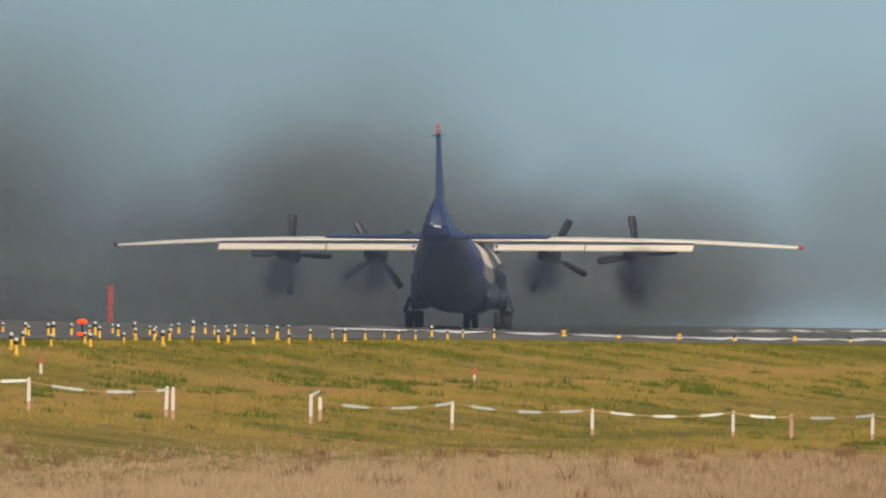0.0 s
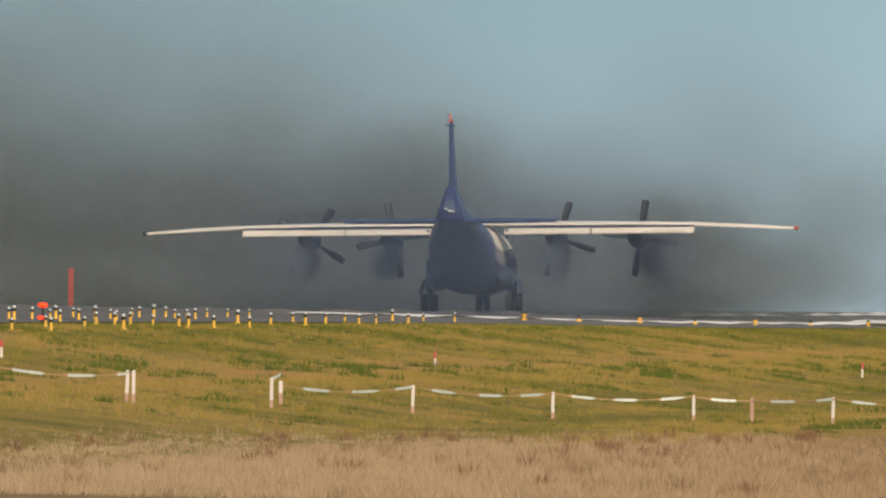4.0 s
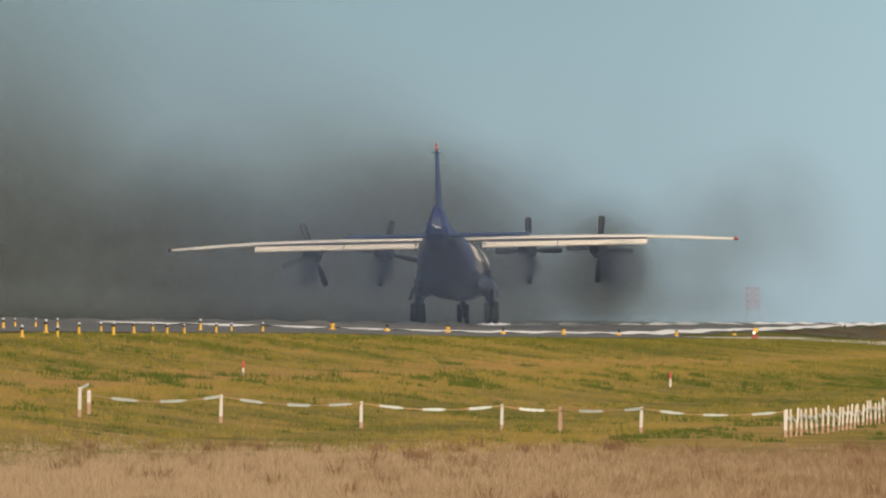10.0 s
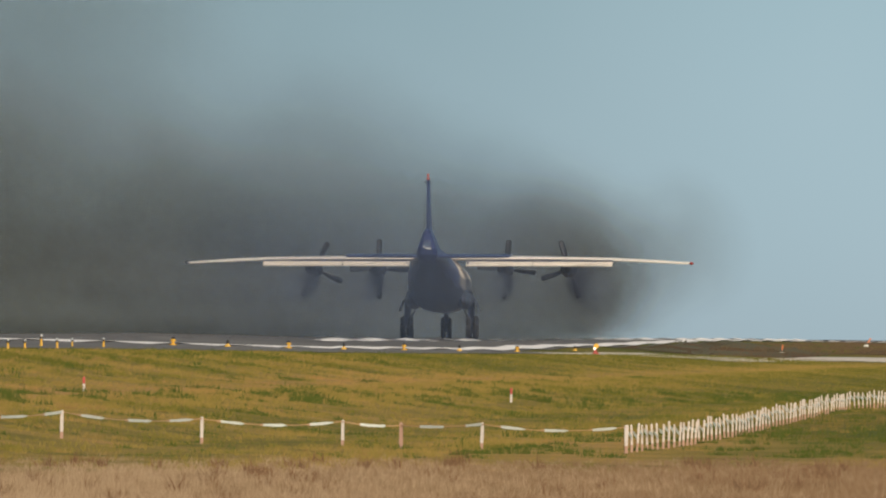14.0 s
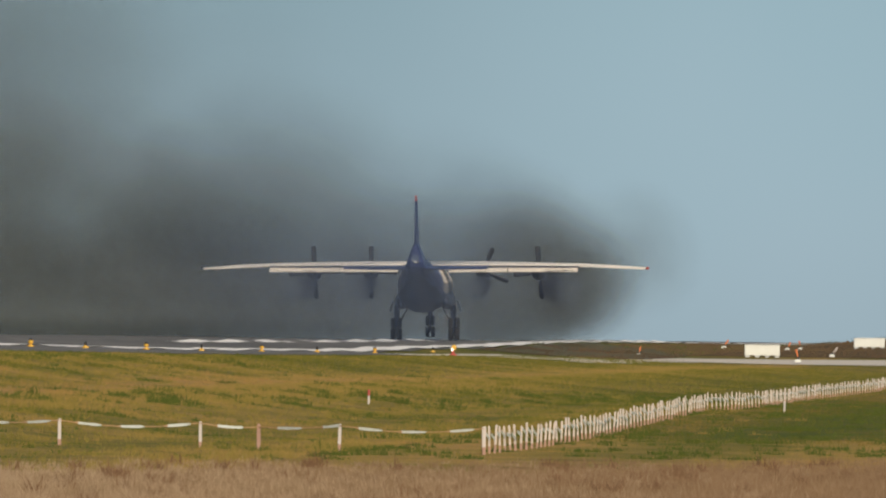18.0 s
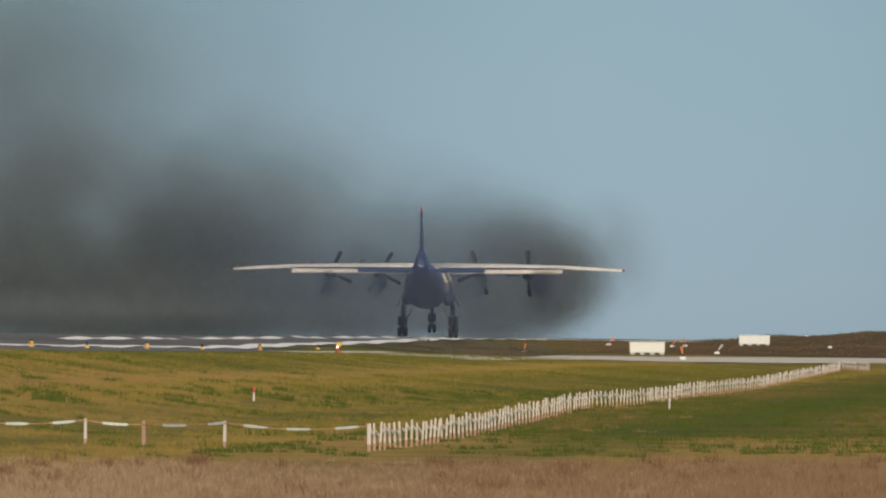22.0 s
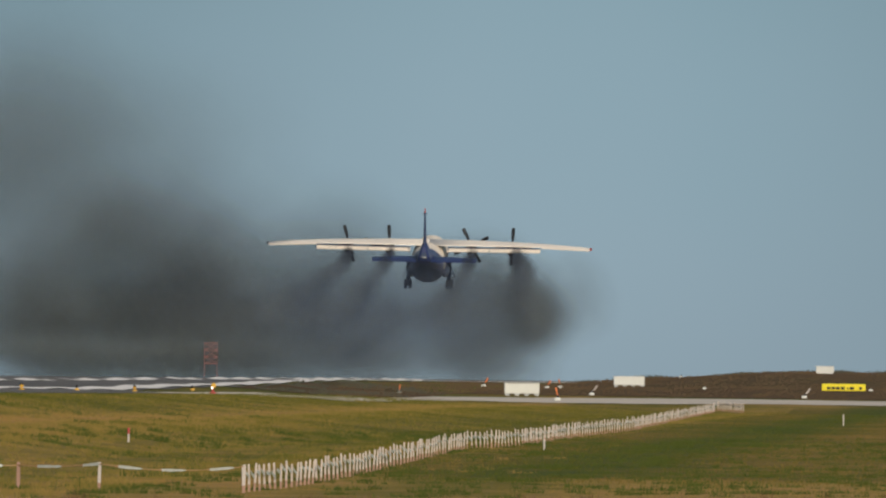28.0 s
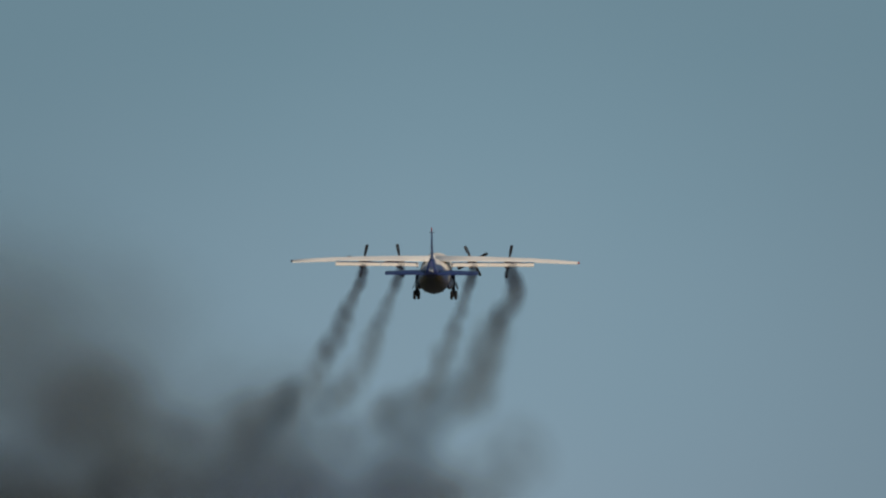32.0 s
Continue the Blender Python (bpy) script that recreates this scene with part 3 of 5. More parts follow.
    # engines
    for x, y, z in ENGINES:
        bm = bmesh.new()
        loft(bm, [[(x + px, y + yy, z + zz + pz) for px, _, pz in oval(0, 0, w, h, 16)] for yy, zz, w, h in ((-6.2, 0.02, 0.3, 0.26), (-5, 0.05, 0.48, 0.42), (-2.5, 0.05, 0.6, 0.62), (-0.8, 0, 0.62, 0.64), (-0.2, 0, 0.5, 0.52))])
        part("nacelle", bm, NACELLE, plane, "soot-stained nacelle", True)
        bm = tube(bmesh.new(), (x, y - 6.1, z + 0.02), (x, y - 6.5, z), 0.27, 0.25, 14)
        part("exhaust", bm, DARK_METAL, plane, "blackened exhaust pipe")
    props = []
    for x, y, z in ENGINES:
        hub = bmesh.new()
        turned(hub, [(0.32, -0.35), (0.36, -0.1), (0.34, 0.15), (0.22, 0.5), (0.04, 0.72)], 16)
        bmesh.ops.rotate(hub, verts=hub.verts, matrix=Matrix.Rotation(-math.pi / 2, 3, "X"))
        prop = part("propeller", hub, DARK_METAL, plane, "dark four-bladed propeller", True, pose(x, y, z))
        for k in range(4):
            b = bmesh.new()
            rings = []
            for r, chord, twist, th in ((0.3, 0.2, 60, 0.14), (0.7, 0.36, 50, 0.11), (1.2, 0.48, 40, 0.08), (1.8, 0.5, 32, 0.06), (2.15, 0.44, 27, 0.045), (2.25, 0.25, 26, 0.03)):
                c, s = math.cos(radians(twist)), math.sin(radians(twist))
                rings.append([(u * chord / 2 * c - v * th / 2 * s, u * chord / 2 * s + v * th / 2 * c, r) for u, v in ((-1, 0), (-0.4, 1), (0.5, 0.8), (1, 0), (0.5, -0.8), (-0.4, -1))])
            loft(b, rings)
            part("blade", b, DARK_METAL, prop, "", True, pose(0, 0, 0, 0, 90 * k, 0))
        props.append(prop)
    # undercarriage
    gears, stretch_blocks = [], []
    for side in (-1, 1):
        bm = tube(bmesh.new(), (side * 2.46, 0, 0.5), (side * 2.3, 0, 3.6), 0.13, 0.17, 12)
        gear = part("main_gear", bm, STRUT, plane, "grey leg with four black tyres", True, pose(0, 0, 0))
        bm = tube(bmesh.new(), (side * 2.46, -0.72, 0.52), (side * 2.46, 0.72, 0.52), 0.11, 0.11, 10)
        part("bogie_beam", bm, STRUT, gear)
        # dark block added to thicken the leg, which mirage draws out
        part("leg_fill", box(bmesh.new(), side * 2.4, 0, 2.1, 0.46, 0.9, 2.0, 0.08), BELLY, gear, "added dark block thickening the mirage-stretched leg")
        # dark blocks added behind the tyres; they imitate mirage stretching them taller
        for dx in (-0.27, 0.27):
            stretch_blocks.append(part("mirage_block", box(bmesh.new(), side * 2.46 + dx, 0, 0.56, 0.37, 1.5, 0.95, 0.16), TYRE, gear, "added dark block imitating mirage-stretched tyres", at=pose(0, 0, 0)))
        bm = tube(bmesh.new(), (side * 2.46, -0.1, 1.0), (side * 1.5, 0.3, 2.8), 0.06, 0.06, 8)
        part("side_brace", bm, STRUT, gear)
        for y in (-0.62, 0.62):
            for dx in (-0.27, 0.27):
                part("wheel", hub_mesh(0.3, 0.36), STRUT, gear, "", True, pose(side * 2.46 + dx, y, 0.525))
        for y in (-0.62, 0.62):
            for dx in (-0.27, 0.27):
                part("tyre", wheel_mesh(0.525, 0.36), TYRE, gear, "", True, pose(side * 2.46 + dx, y, 0.525))
        gears.append(gear)
    bm = tube(bmesh.new(), (0, 9.6, 0.45), (0, 9.75, 3.2), 0.1, 0.13, 12)
    nose = part("nose_gear", bm, STRUT, plane, "grey nose leg with twin tyres", True, pose(0, 0, 0))
    # the same added dark block on the nose leg
    part("leg_fill", box(bmesh.new(), 0, 9.7, 2.0, 0.36, 0.7, 2.0, 0.06), BELLY, nose, "added dark block thickening the mirage-stretched leg")
    for dx in (-0.24, 0.24):
        stretch_blocks.append(part("mirage_block", box(bmesh.new(), dx, 9.6, 0.48, 0.33, 0.8, 0.85, 0.14), TYRE, nose, "added dark block imitating mirage-stretched tyres", at=pose(0, 0, 0)))
    for dx in (-0.24, 0.24):
        part("tyre", wheel_mesh(0.45, 0.32), TYRE, nose, "", True, pose(dx, 9.6, 0.45))
    gears.append(nose)
    return plane, props, gears, stretch_blocks


plane, propellers, gears, mirage_blocks = build_aircraft()

# ---------- smoke ----------
AGES = (0.04, 0.09, 0.14, 0.2, 0.26, 0.33, 0.4, 0.48, 0.56, 0.65, 0.75, 0.86, 0.98, 1.12, 1.28, 1.45, 1.65, 1.9, 2.2, 2.5, 3.0, 3.7, 4.6, 5.8, 7.4, 9.6, 12.5)


def puff_mesh():
    bm = bmesh.new()
    bmesh.ops.create_icosphere(bm, subdivisions=3, radius=1)
    for v in bm.verts:
        v.co.y *= 0.75 + 0.25 * noise.noise(v.co * 1.7)
    return bm


def build_smoke():
    """Four trails of soot; each puff follows the way of its engine at its own lag."""
    rnd = random.Random(4)
    mesh = mesh_of(puff_mesh(), "puff", SMOKE_MATS[0], True)
    meshes = [mesh]
    for m in SMOKE_MATS[1:]:
        other = mesh.copy()
        other.materials.clear()
        other.materials.append(m)
        meshes.append(other)
    made = []

    def lay(*item, hug=None):
        made.append((*item, hug))

    for e, (x, y, z) in enumerate(ENGINES):
        trail = thing("smoke_trail", "thick grey-black exhaust smoke behind an engine", "smoke", pose(0, 0, 0), "exhaust smoke", "stuff")
        inner = e in (1, 2)
        outward = (-1.8, -0.4, 0.4, 4.2)[e]
        for k, age in enumerate(AGES):
            puffed = math.exp(-(((age - 0.42) / 0.25) ** 2)) if e == 3 else 0.0
            r = (0.6 + 1.25 * age ** 0.85) * (0.9, 0.85, 0.85, 1.1)[e] * (1 + 0.3 * puffed) * (1.3 if e == 3 and age > 1 else 1)
            kind = (4 if inner else 0) if age < 1.1 else ((1 if e == 0 and age < 1.6 else 5) if age < 4 else 2)
            if age < 0.3:
                r *= 1.25
            ob = new("puff", meshes[7 if age < 0.3 else kind])
            ob.parent = trail
            young = age < 2
            ob.scale = (r * rnd.uniform(0.9, 1.15), r, r * (rnd.uniform(1.25, 1.6) if young else rnd.uniform(0.9, 1.15)))
            sway = rnd.uniform(-1, 1) * (0.12 if young else 0.35) * r + 1.7 * puffed
            rise = -0.75 - 0.65 * min(1, age / 0.25) + rnd.uniform(-0.3, 0.5) * 0.3 * r + 0.16 * max(0, age - 1)
            deep = -7.0 if age < 0.5 else 36.0 + min(10, 2 * age)
            lay(ob, age, Vector((x, y, z)), Vector((sway, deep, rise)), rnd.uniform(-14, 14) if young else rnd.uniform(0, 360), r, max(-7.0, min(13.0, outward * age)), age > 0.5, Vector((rnd.uniform(-85, -45), 0, rnd.uniform(-1, 5))) * max(0.0, min(1.0, age / 2 - 1.6)))
    veil = thing("smoke_bank", "old smoke hanging as a grey veil over the runway", "smoke", pose(0, 0, 0), "exhaust smoke", "stuff")
    for k in range(9):  # low soot along the runway
        age = 2.2 + 0.9 * k
        r = rnd.uniform(5.5, 8)
        ob = new("puff", meshes[5 if k % 2 else 3])
        ob.parent = veil
        ob.scale = (r * 1.5, r * 0.5, r * 0.8)
        lay(ob, age, Vector((0, 0, 0.8)), Vector((rnd.uniform(-9, 7) - 0.4 * age, 42, rnd.uniform(-0.5, 1.5))), rnd.uniform(-8, 8), 1.0, 0.0, True, Vector((rnd.uniform(-4, 17), 0, 0)))
    for k in range(9):  # and drifting off beside it
        r = rnd.uniform(6.5, 10)
        ob = new("puff", meshes[5 if k < 6 else 3])
        ob.parent = veil
        ob.scale = (r * 1.5, r * 0.5, r * 0.6)
        lay(ob, 5 + 0.5 * k, Vector((0, 0, 0.8)), Vector((-25 + 3.3 * k, 44, rnd.uniform(0, 4))), rnd.uniform(-8, 8), 1.0, 0.0, True, Vector((0, 0, 0)))
    for k in range(18):  # the tall old cloud
        age = 4 + 0.7 * k
        r = 6.5 + 0.42 * age + rnd.uniform(-1, 1)
        ob = new("puff", meshes[5] if k % 3 == 0 else meshes[3])
        ob.parent = veil
        ob.scale = (r * 1.25, r * 0.5, r)
        lay(ob, age, Vector((0, 0, 2.0)), Vector((rnd.uniform(-17, -3), 46, rnd.uniform(0.0, 0.32) * age)), rnd.uniform(0, 360), r, 0.0, True, Vector((rnd.uniform(-12, 2) if k % 2 else rnd.uniform(9, 27), 0, rnd.uniform(-8, 0))))
    for k in range(3):  # thin haze between the camera and the aircraft
        ob = new("puff", meshes[8])
        ob.parent = veil
        ob.scale = (20, 4, 8.5)
        lay(ob, 1.4 + 0.7 * k, Vector((0, 0, 3.5)), Vector((rnd.uniform(-7, 7), -26, 0)), rnd.uniform(-6, 6), 2.0, 0.0, False, Vector((0, 0, 0)))
    for k in range(20):
        age = 3 + 0.6 * k
        r = rnd.uniform(13, 23)
        ob = new("puff", meshes[6])
        ob.parent = veil
        ob.scale = (r * 1.3, r * 0.5, r)
        lay(ob, age, Vector((0, 0, 4)), Vector((rnd.uniform(-36, -3) - 0.9 * age, 54, rnd.uniform(2, 18))), rnd.uniform(0, 360), r, 0.0, True, Vector((rnd.uniform(0, 20), 0, -10)))
    for k in range(12):  # the haze that hangs about the aircraft
        r = rnd.uniform(4.5, 7.5)
        ob = new("puff", meshes[5 if k > 9 else 3])
        ob.parent = veil
        ob.scale = (r * 1.2, r * 0.5, r)
        lay(ob, 0.5 + 0.3 * k, Vector((0, 0, 2.5)), Vector((-5 + 2.9 * k, 40, rnd.uniform(-1.0, 4.5))), rnd.uniform(0, 360), 2.0, 0.0, True, Vector((rnd.uniform(-3, 3), 0, 0)))
    for k in range(8):  # the tall side of the cloud, downwind
        r = rnd.uniform(8, 11)
        ob = new("puff", meshes[5])
        ob.parent = veil
        ob.scale = (r * 1.3, r * 0.5, r * 0.9)
        lay(ob, 5 + 0.4 * k, Vector((0, 0, 2)), Vector((-21 + 3.1 * k, 46, 9.5 - 0.8 * k + rnd.uniform(-1.5, 1.5))), rnd.uniform(0, 360), 3.0, 0.0, True, Vector((-16, 0, -3)))
    for k in range(9):  # soot creeping along the ground
        ob = new("puff", meshes[5])
        ob.parent = veil
        ob.scale = (rnd.uniform(9, 13), 5, rnd.uniform(2.4, 3.6))
        lay(ob, 7 + 0.3 * k, Vector((0, 0, 0.5)), Vector((-28 + 6.5 * k, 34, 0.4)), rnd.uniform(-3, 3), 3.0, 0.0, True, Vector((rnd.uniform(-2, 6), 0, 0)))
    for k in range(9):  # thin cloud over the aircraft
        r = rnd.uniform(9, 12)
        ob = new("puff", meshes[3])
        ob.parent = veil
        ob.scale = (r * 1.2, r * 0.5, r)
        lay(ob, 2.5 + 0.4 * k, Vector((0, 0, 3)), Vector((-15 + 2.8 * k, 48, 1.0 + 6.0 * ((k * 0.37) % 1))), rnd.uniform(0, 360), 3.0, 0.0, True, Vector((rnd.uniform(-6, 6), 0, -6)))
    for k in range(8):
        age = 0.3 + 0.45 * k
        r = rnd.uniform(5, 8)
        ob = new("puff", meshes[3])
        ob.parent = veil
        ob.scale = (r * 1.5, r * 0.5, r * 0.55)
        lay(ob, age, Vector((0, 0, 1.8)), Vector((rnd.uniform(-9, 11), 38, rnd.uniform(-0.5, 1))), rnd.uniform(-8, 8), 2.0, 0.0, True, Vector((rnd.uniform(-4, 8), 0, 0)))
    for k in range(16):  # dense soot lying on the runway
        ob = new("puff", meshes[5 if k > 3 else 3])
        ob.parent = veil
        ob.scale = (rnd.uniform(8, 12), 4, rnd.uniform(4.0, 6.5))
        lay(ob, 1.0 + 0.65 * k, Vector((0, 0, 0)), Vector((rnd.uniform(-12, 5), 40, 0)), rnd.uniform(-3, 3), 3.0, 0.0, True, Vector((rnd.uniform(-14, 0), 0, 0)), hug=rnd.uniform(0.6, 2.6))
    for k in range(5):  # and under the outer engine
        ob = new("puff", meshes[5 if k > 1 else 3])
        ob.parent = veil
        ob.scale = (7.5, 3, 5.5)
        lay(ob, 0.8 + 0.5 * k, Vector((0, 0, 0)), Vector((5 + 3.2 * k, 40, 0)), rnd.uniform(-5, 5), 3.0, 0.0, True, Vector((-12, 0, 0)), hug=2.2)
    for k in range(4):  # the highest, oldest veil
        ob = new("puff", meshes[6])
        ob.parent = veil
        ob.scale = (19, 8, 15)
        lay(ob, 8.5 + 1.2 * k, Vector((0, 0, 4)), Vector((rnd.uniform(-10, 2), 56, 15 + rnd.uniform(-2, 3))), rnd.uniform(0, 360), 12.0, 0.0, True, Vector((-30, 0, 4)))
    for k in range(6):  # thin soot blown past the outer engine
        r = rnd.uniform(6, 8.5)
        ob = new("puff", meshes[3])
        ob.parent = veil
        ob.scale = (r, r * 0.5, r)
        lay(ob, 0.5 + 0.3 * k, Vector((0, 0, 2)), Vector((10 + 1.5 * k, 44, rnd.uniform(0.5, 5.5))), rnd.uniform(0, 360), 3.0, 0.0, True, Vector((-16, 0, 0)))
    return made


OLD_SOOT = (0.098, 0.115, 0.121)
SMOKE_MATS = (smoke_material("fresh_soot", 0.27, 1.0), smoke_material("spreading_soot", 0.28, 1.4), smoke_material("old_soot", 0.26, 1.5), smoke_material("thin_soot", 0.13, 1.3, OLD_SOOT), smoke_material("fresh_thin_soot", 0.19, 1.0), smoke_material("spreading_thin_soot", 0.2, 1.4, OLD_SOOT), smoke_material("veil_soot", 0.08, 1.5, OLD_SOOT), smoke_material("hot_soot", 0.42, 1.0, (0.028, 0.033, 0.046)), smoke_material("blue_haze", 0.12, 1.0, (0.066, 0.09, 0.14)))
puffs = build_smoke()


# ---------- airfield things ----------
def wedge_points(rnd, y0, y1, count, left, right):
    """Random places in the wedge of land before the camera; left, right: metres across per metre of depth."""
    out = []
    for _ in range(count):
        y = math.sqrt(rnd.uniform(y0 * y0, y1 * y1))
        out.append((y * rnd.uniform(left, right), y))
    return out


def blades(name, tufts, per, tall, wide, spread, mat, label, category, seed):
    """Grass as single pointed blades in tufts: tufts are (x, y, size)."""
    gen = np.random.RandomState(seed)
    base = np.array([(x, y, ground_z(x, y), k) for x, y, k in tufts])
    base = np.repeat(base, per, axis=0)
    n = len(base)
    size = base[:, 3]
    root = base[:, :3].copy()
    root[:, :2] += gen.normal(0, 1, (n, 2)) * (spread * size)[:, None]
    root[:, 2] -= 0.02
    turn = gen.uniform(-1.25, 1.25, n)
    h = tall * size * gen.uniform(0.5, 1.25, n)
    w = wide * (0.6 + 0.4 * size) * gen.uniform(0.7, 1.4, n) / 2
    side = np.stack([np.cos(turn) * w, np.sin(turn) * w, np.zeros(n)], 1)
    lean = np.stack([gen.normal(0, 0.35, n) * h, gen.normal(0, 0.35, n) * h, h], 1)
    verts = np.stack([root - side, root + side, root + lean], 1).reshape(-1, 3)
    faces = np.arange(3 * n).reshape(-1, 3)
    me = bpy.data.meshes.new(name)
    me.from_pydata(verts.tolist(), [], faces.tolist())
    me.materials.append(mat)
    face = np.tile(np.array([[0.0, -0.45, 0.89]]), (3 * n, 1)) + gen.normal(0, 0.12, (3 * n, 3))
    me.normals_split_custom_set_from_vertices((face / np.linalg.norm(face, axis=1)[:, None]).tolist())
    return tagged(new(name, me), label, category, kind="stuff")


def build_grass():
    rnd = random.Random(7)
    dry, brown = [], []
    for x, y in wedge_points(rnd, 285, 510, 60000, -0.027, 0.086):
        near = straw_edge(x) - 22 + 34 * rnd.random() ** 1.6 + 7 * noise.noise((x * 0.5, y * 0.03, 0)) + 8 * noise.noise((x * 0.12, 3, 1))
        if y < near:
            size = rnd.uniform(0.6, 1.1) * (1 if y < near - 40 else 0.62)
            # the grass turns darker and browner towards the right
            (brown if x + rnd.gauss(0, 6) > 7 else dry).append((x, y, size))
    blades("dry_grass", dry, 11, 0.22, 0.016, 0.12, DRY, "tall dry straw-coloured grass", "grass", 1)
    blades("brown_grass", brown, 11, 0.22, 0.016, 0.12, BROWN, "tall grass in a darker brown", "grass", 9)
    tufts = [(x, y, rnd.uniform(0.5, 1.3)) for x, y in wedge_points(rnd, 395, 1300, 66000, -0.027, 0.086) if 30 < across(x, y) < 57]
    blades("grass_tufts", tufts, 7, 0.13, 0.034, 0.14, TUFT, "uneven tufts of green and yellowed grass", "grass", 13)
    short = [(x, y, rnd.uniform(0.5, 1.2)) for x, y in wedge_points(rnd, 345, 760, 66000, -0.027, 0.086) if across(x, y) > 30 and y > straw_edge(x) - 26 and (y < 540 + 60 * rnd.random() or across(x, y) < 57 + 12 * rnd.random() ** 2)]
    blades("short_grass", short, 5, 0.055, 0.024, 0.2, GREEN, "short rough grass, green with straw patches", "grass", 2)
    far = [(x, y, rnd.uniform(0.6, 1.4)) for x, y in wedge_points(rnd, 740, 1400, 40000, 0.0, 0.086) if 30 < across(x, y) < 57]
    blades("far_grass", far, 5, 0.08, 0.05, 0.3, GREEN, "short rough grass beyond the fence", "grass", 3)
    meadow = [(x, y, rnd.uniform(0.5, 1.3)) for x, y in wedge_points(rnd, 540, 1400, 52000, 0.02, 0.086) if 57 < across(x, y)]
    blades("meadow_grass", meadow, 5, 0.1, 0.04, 0.25, MEADOW, "short green and brown grass behind the picket fence", "grass", 18)
    weeds = []
    for x, y in wedge_points(rnd, 300, 490, 300, -0.027, 0.086):
        if y < straw_edge(x) - 4:
            weeds += [(x + rnd.gauss(0, 0.1), y + rnd.gauss(0, 0.1), rnd.uniform(0.6, 1.2)) for _ in range(5)]
    blades("withered_weeds", weeds, 6, 0.3, 0.026, 0.06, WEED, "scattered dead reddish-brown weeds in the straw", "weeds", 12)
    clumps = []
    for k in range(75):  # a loose row of weeds along the old fence line
        x = rnd.uniform(-9, 36)
        y = 553 + 9.3 * x + rnd.gauss(0, 16)
        reach = rnd.uniform(0.12, 0.42)
        clumps += [(x + rnd.gauss(0, reach), y + rnd.gauss(0, reach), rnd.uniform(0.5, 1.3)) for _ in range(12 + int(40 * reach))]
    for x, y in wedge_points(rnd, 500, 900, 130, -0.027, 0.086):
        if 32 < across(x, y) and rnd.random() < 0.75:
            reach = rnd.uniform(0.25, 0.9)
            clumps += [(x + rnd.gauss(0, reach), y + rnd.gauss(0, reach), rnd.uniform(0.5, 1.2)) for _ in range(26)]
    blades("grass_clumps", clumps, 7, 0.19, 0.04, 0.09, LUSH, "darker green clumps of weeds", "grass", 4)
    kinds = [[], [], []]
    for x, y in wedge_points(rnd, 400, 860, 5200, -0.027, 0.086):
        off = across(x, y)
        if off < 31 or y < straw_edge(x) + 12 or (off > 58 and rnd.random() < 0.6):
            continue
        ochre = 0.7 if 39 < off < 45 else (0.22 if off < 57 else 0.06)
        kind = 0 if rnd.random() < ochre else (rnd.choice((1, 1, 2)) if off < 57 else 2)
        reach = rnd.uniform(0.08, 0.4)
        kinds[kind] += [(x + rnd.gauss(0, reach), y + rnd.gauss(0, reach), rnd.uniform(0.4, 1.1)) for _ in range(6 + int(26 * reach))]
    blades("yellowed_clumps", kinds[0], 6, 0.13, 0.035, 0.09, OCHRE, "scattered clumps of yellowed dry grass", "grass", 15)
    blades("olive_clumps", kinds[1], 6, 0.16, 0.035, 0.09, TUFT, "scattered clumps of olive green grass", "grass", 16)
    blades("dark_clumps", kinds[2], 6, 0.15, 0.035, 0.08, LUSH, "small dark green weeds in the grass", "grass", 17)
    scrub = [(x, y, rnd.uniform(0.5, 1.4)) for x, y in wedge_points(rnd, 1335, 1770, 14000, 0.032, 0.086) if 24 < across(x, y) and (y > 1525 or across(x, y) < 31)]
    blades("heath", scrub, 5, 0.14, 0.12, 0.3, HEATH, "brown heath on the low rise", "heath", 5)
    crest = []
    for k in range(70):
        y = rnd.uniform(1735, 1765)
        x = centre_x(y, rnd.uniform(24, 110))
        big = rnd.uniform(0.3, 1.1)
        crest += [(x + rnd.gauss(0, 0.55 * big), y + rnd.gauss(0, 0.5), big * rnd.uniform(0.6, 1.2)) for _ in range(16)]
    for k in range(44):
        y = rnd.uniform(1340, 1530)
        x = centre_x(y, rnd.uniform(23, 30))
        crest += [(x + rnd.gauss(0, 0.5), y + rnd.gauss(0, 0.5), rnd.uniform(0.4, 1.0)) for _ in range(12)]
    blades("scrub", crest, 7, 0.27, 0.12, 0.3, LEAF, "low dark scrub along the rise", "scrub", 6)
    hedge = []
    for k in range(240):
        x = rnd.uniform(-75, -34.5)
        hedge += [(x + rnd.gauss(0, 0.6), 1900 + rnd.gauss(0, 1.5), rnd.uniform(0.5, 1.2)) for _ in range(10)]
    blades("hedge", hedge, 10, 1.5, 0.35, 0.5, LEAF, "dark far hedge at the end of the field", "hedge", 8)


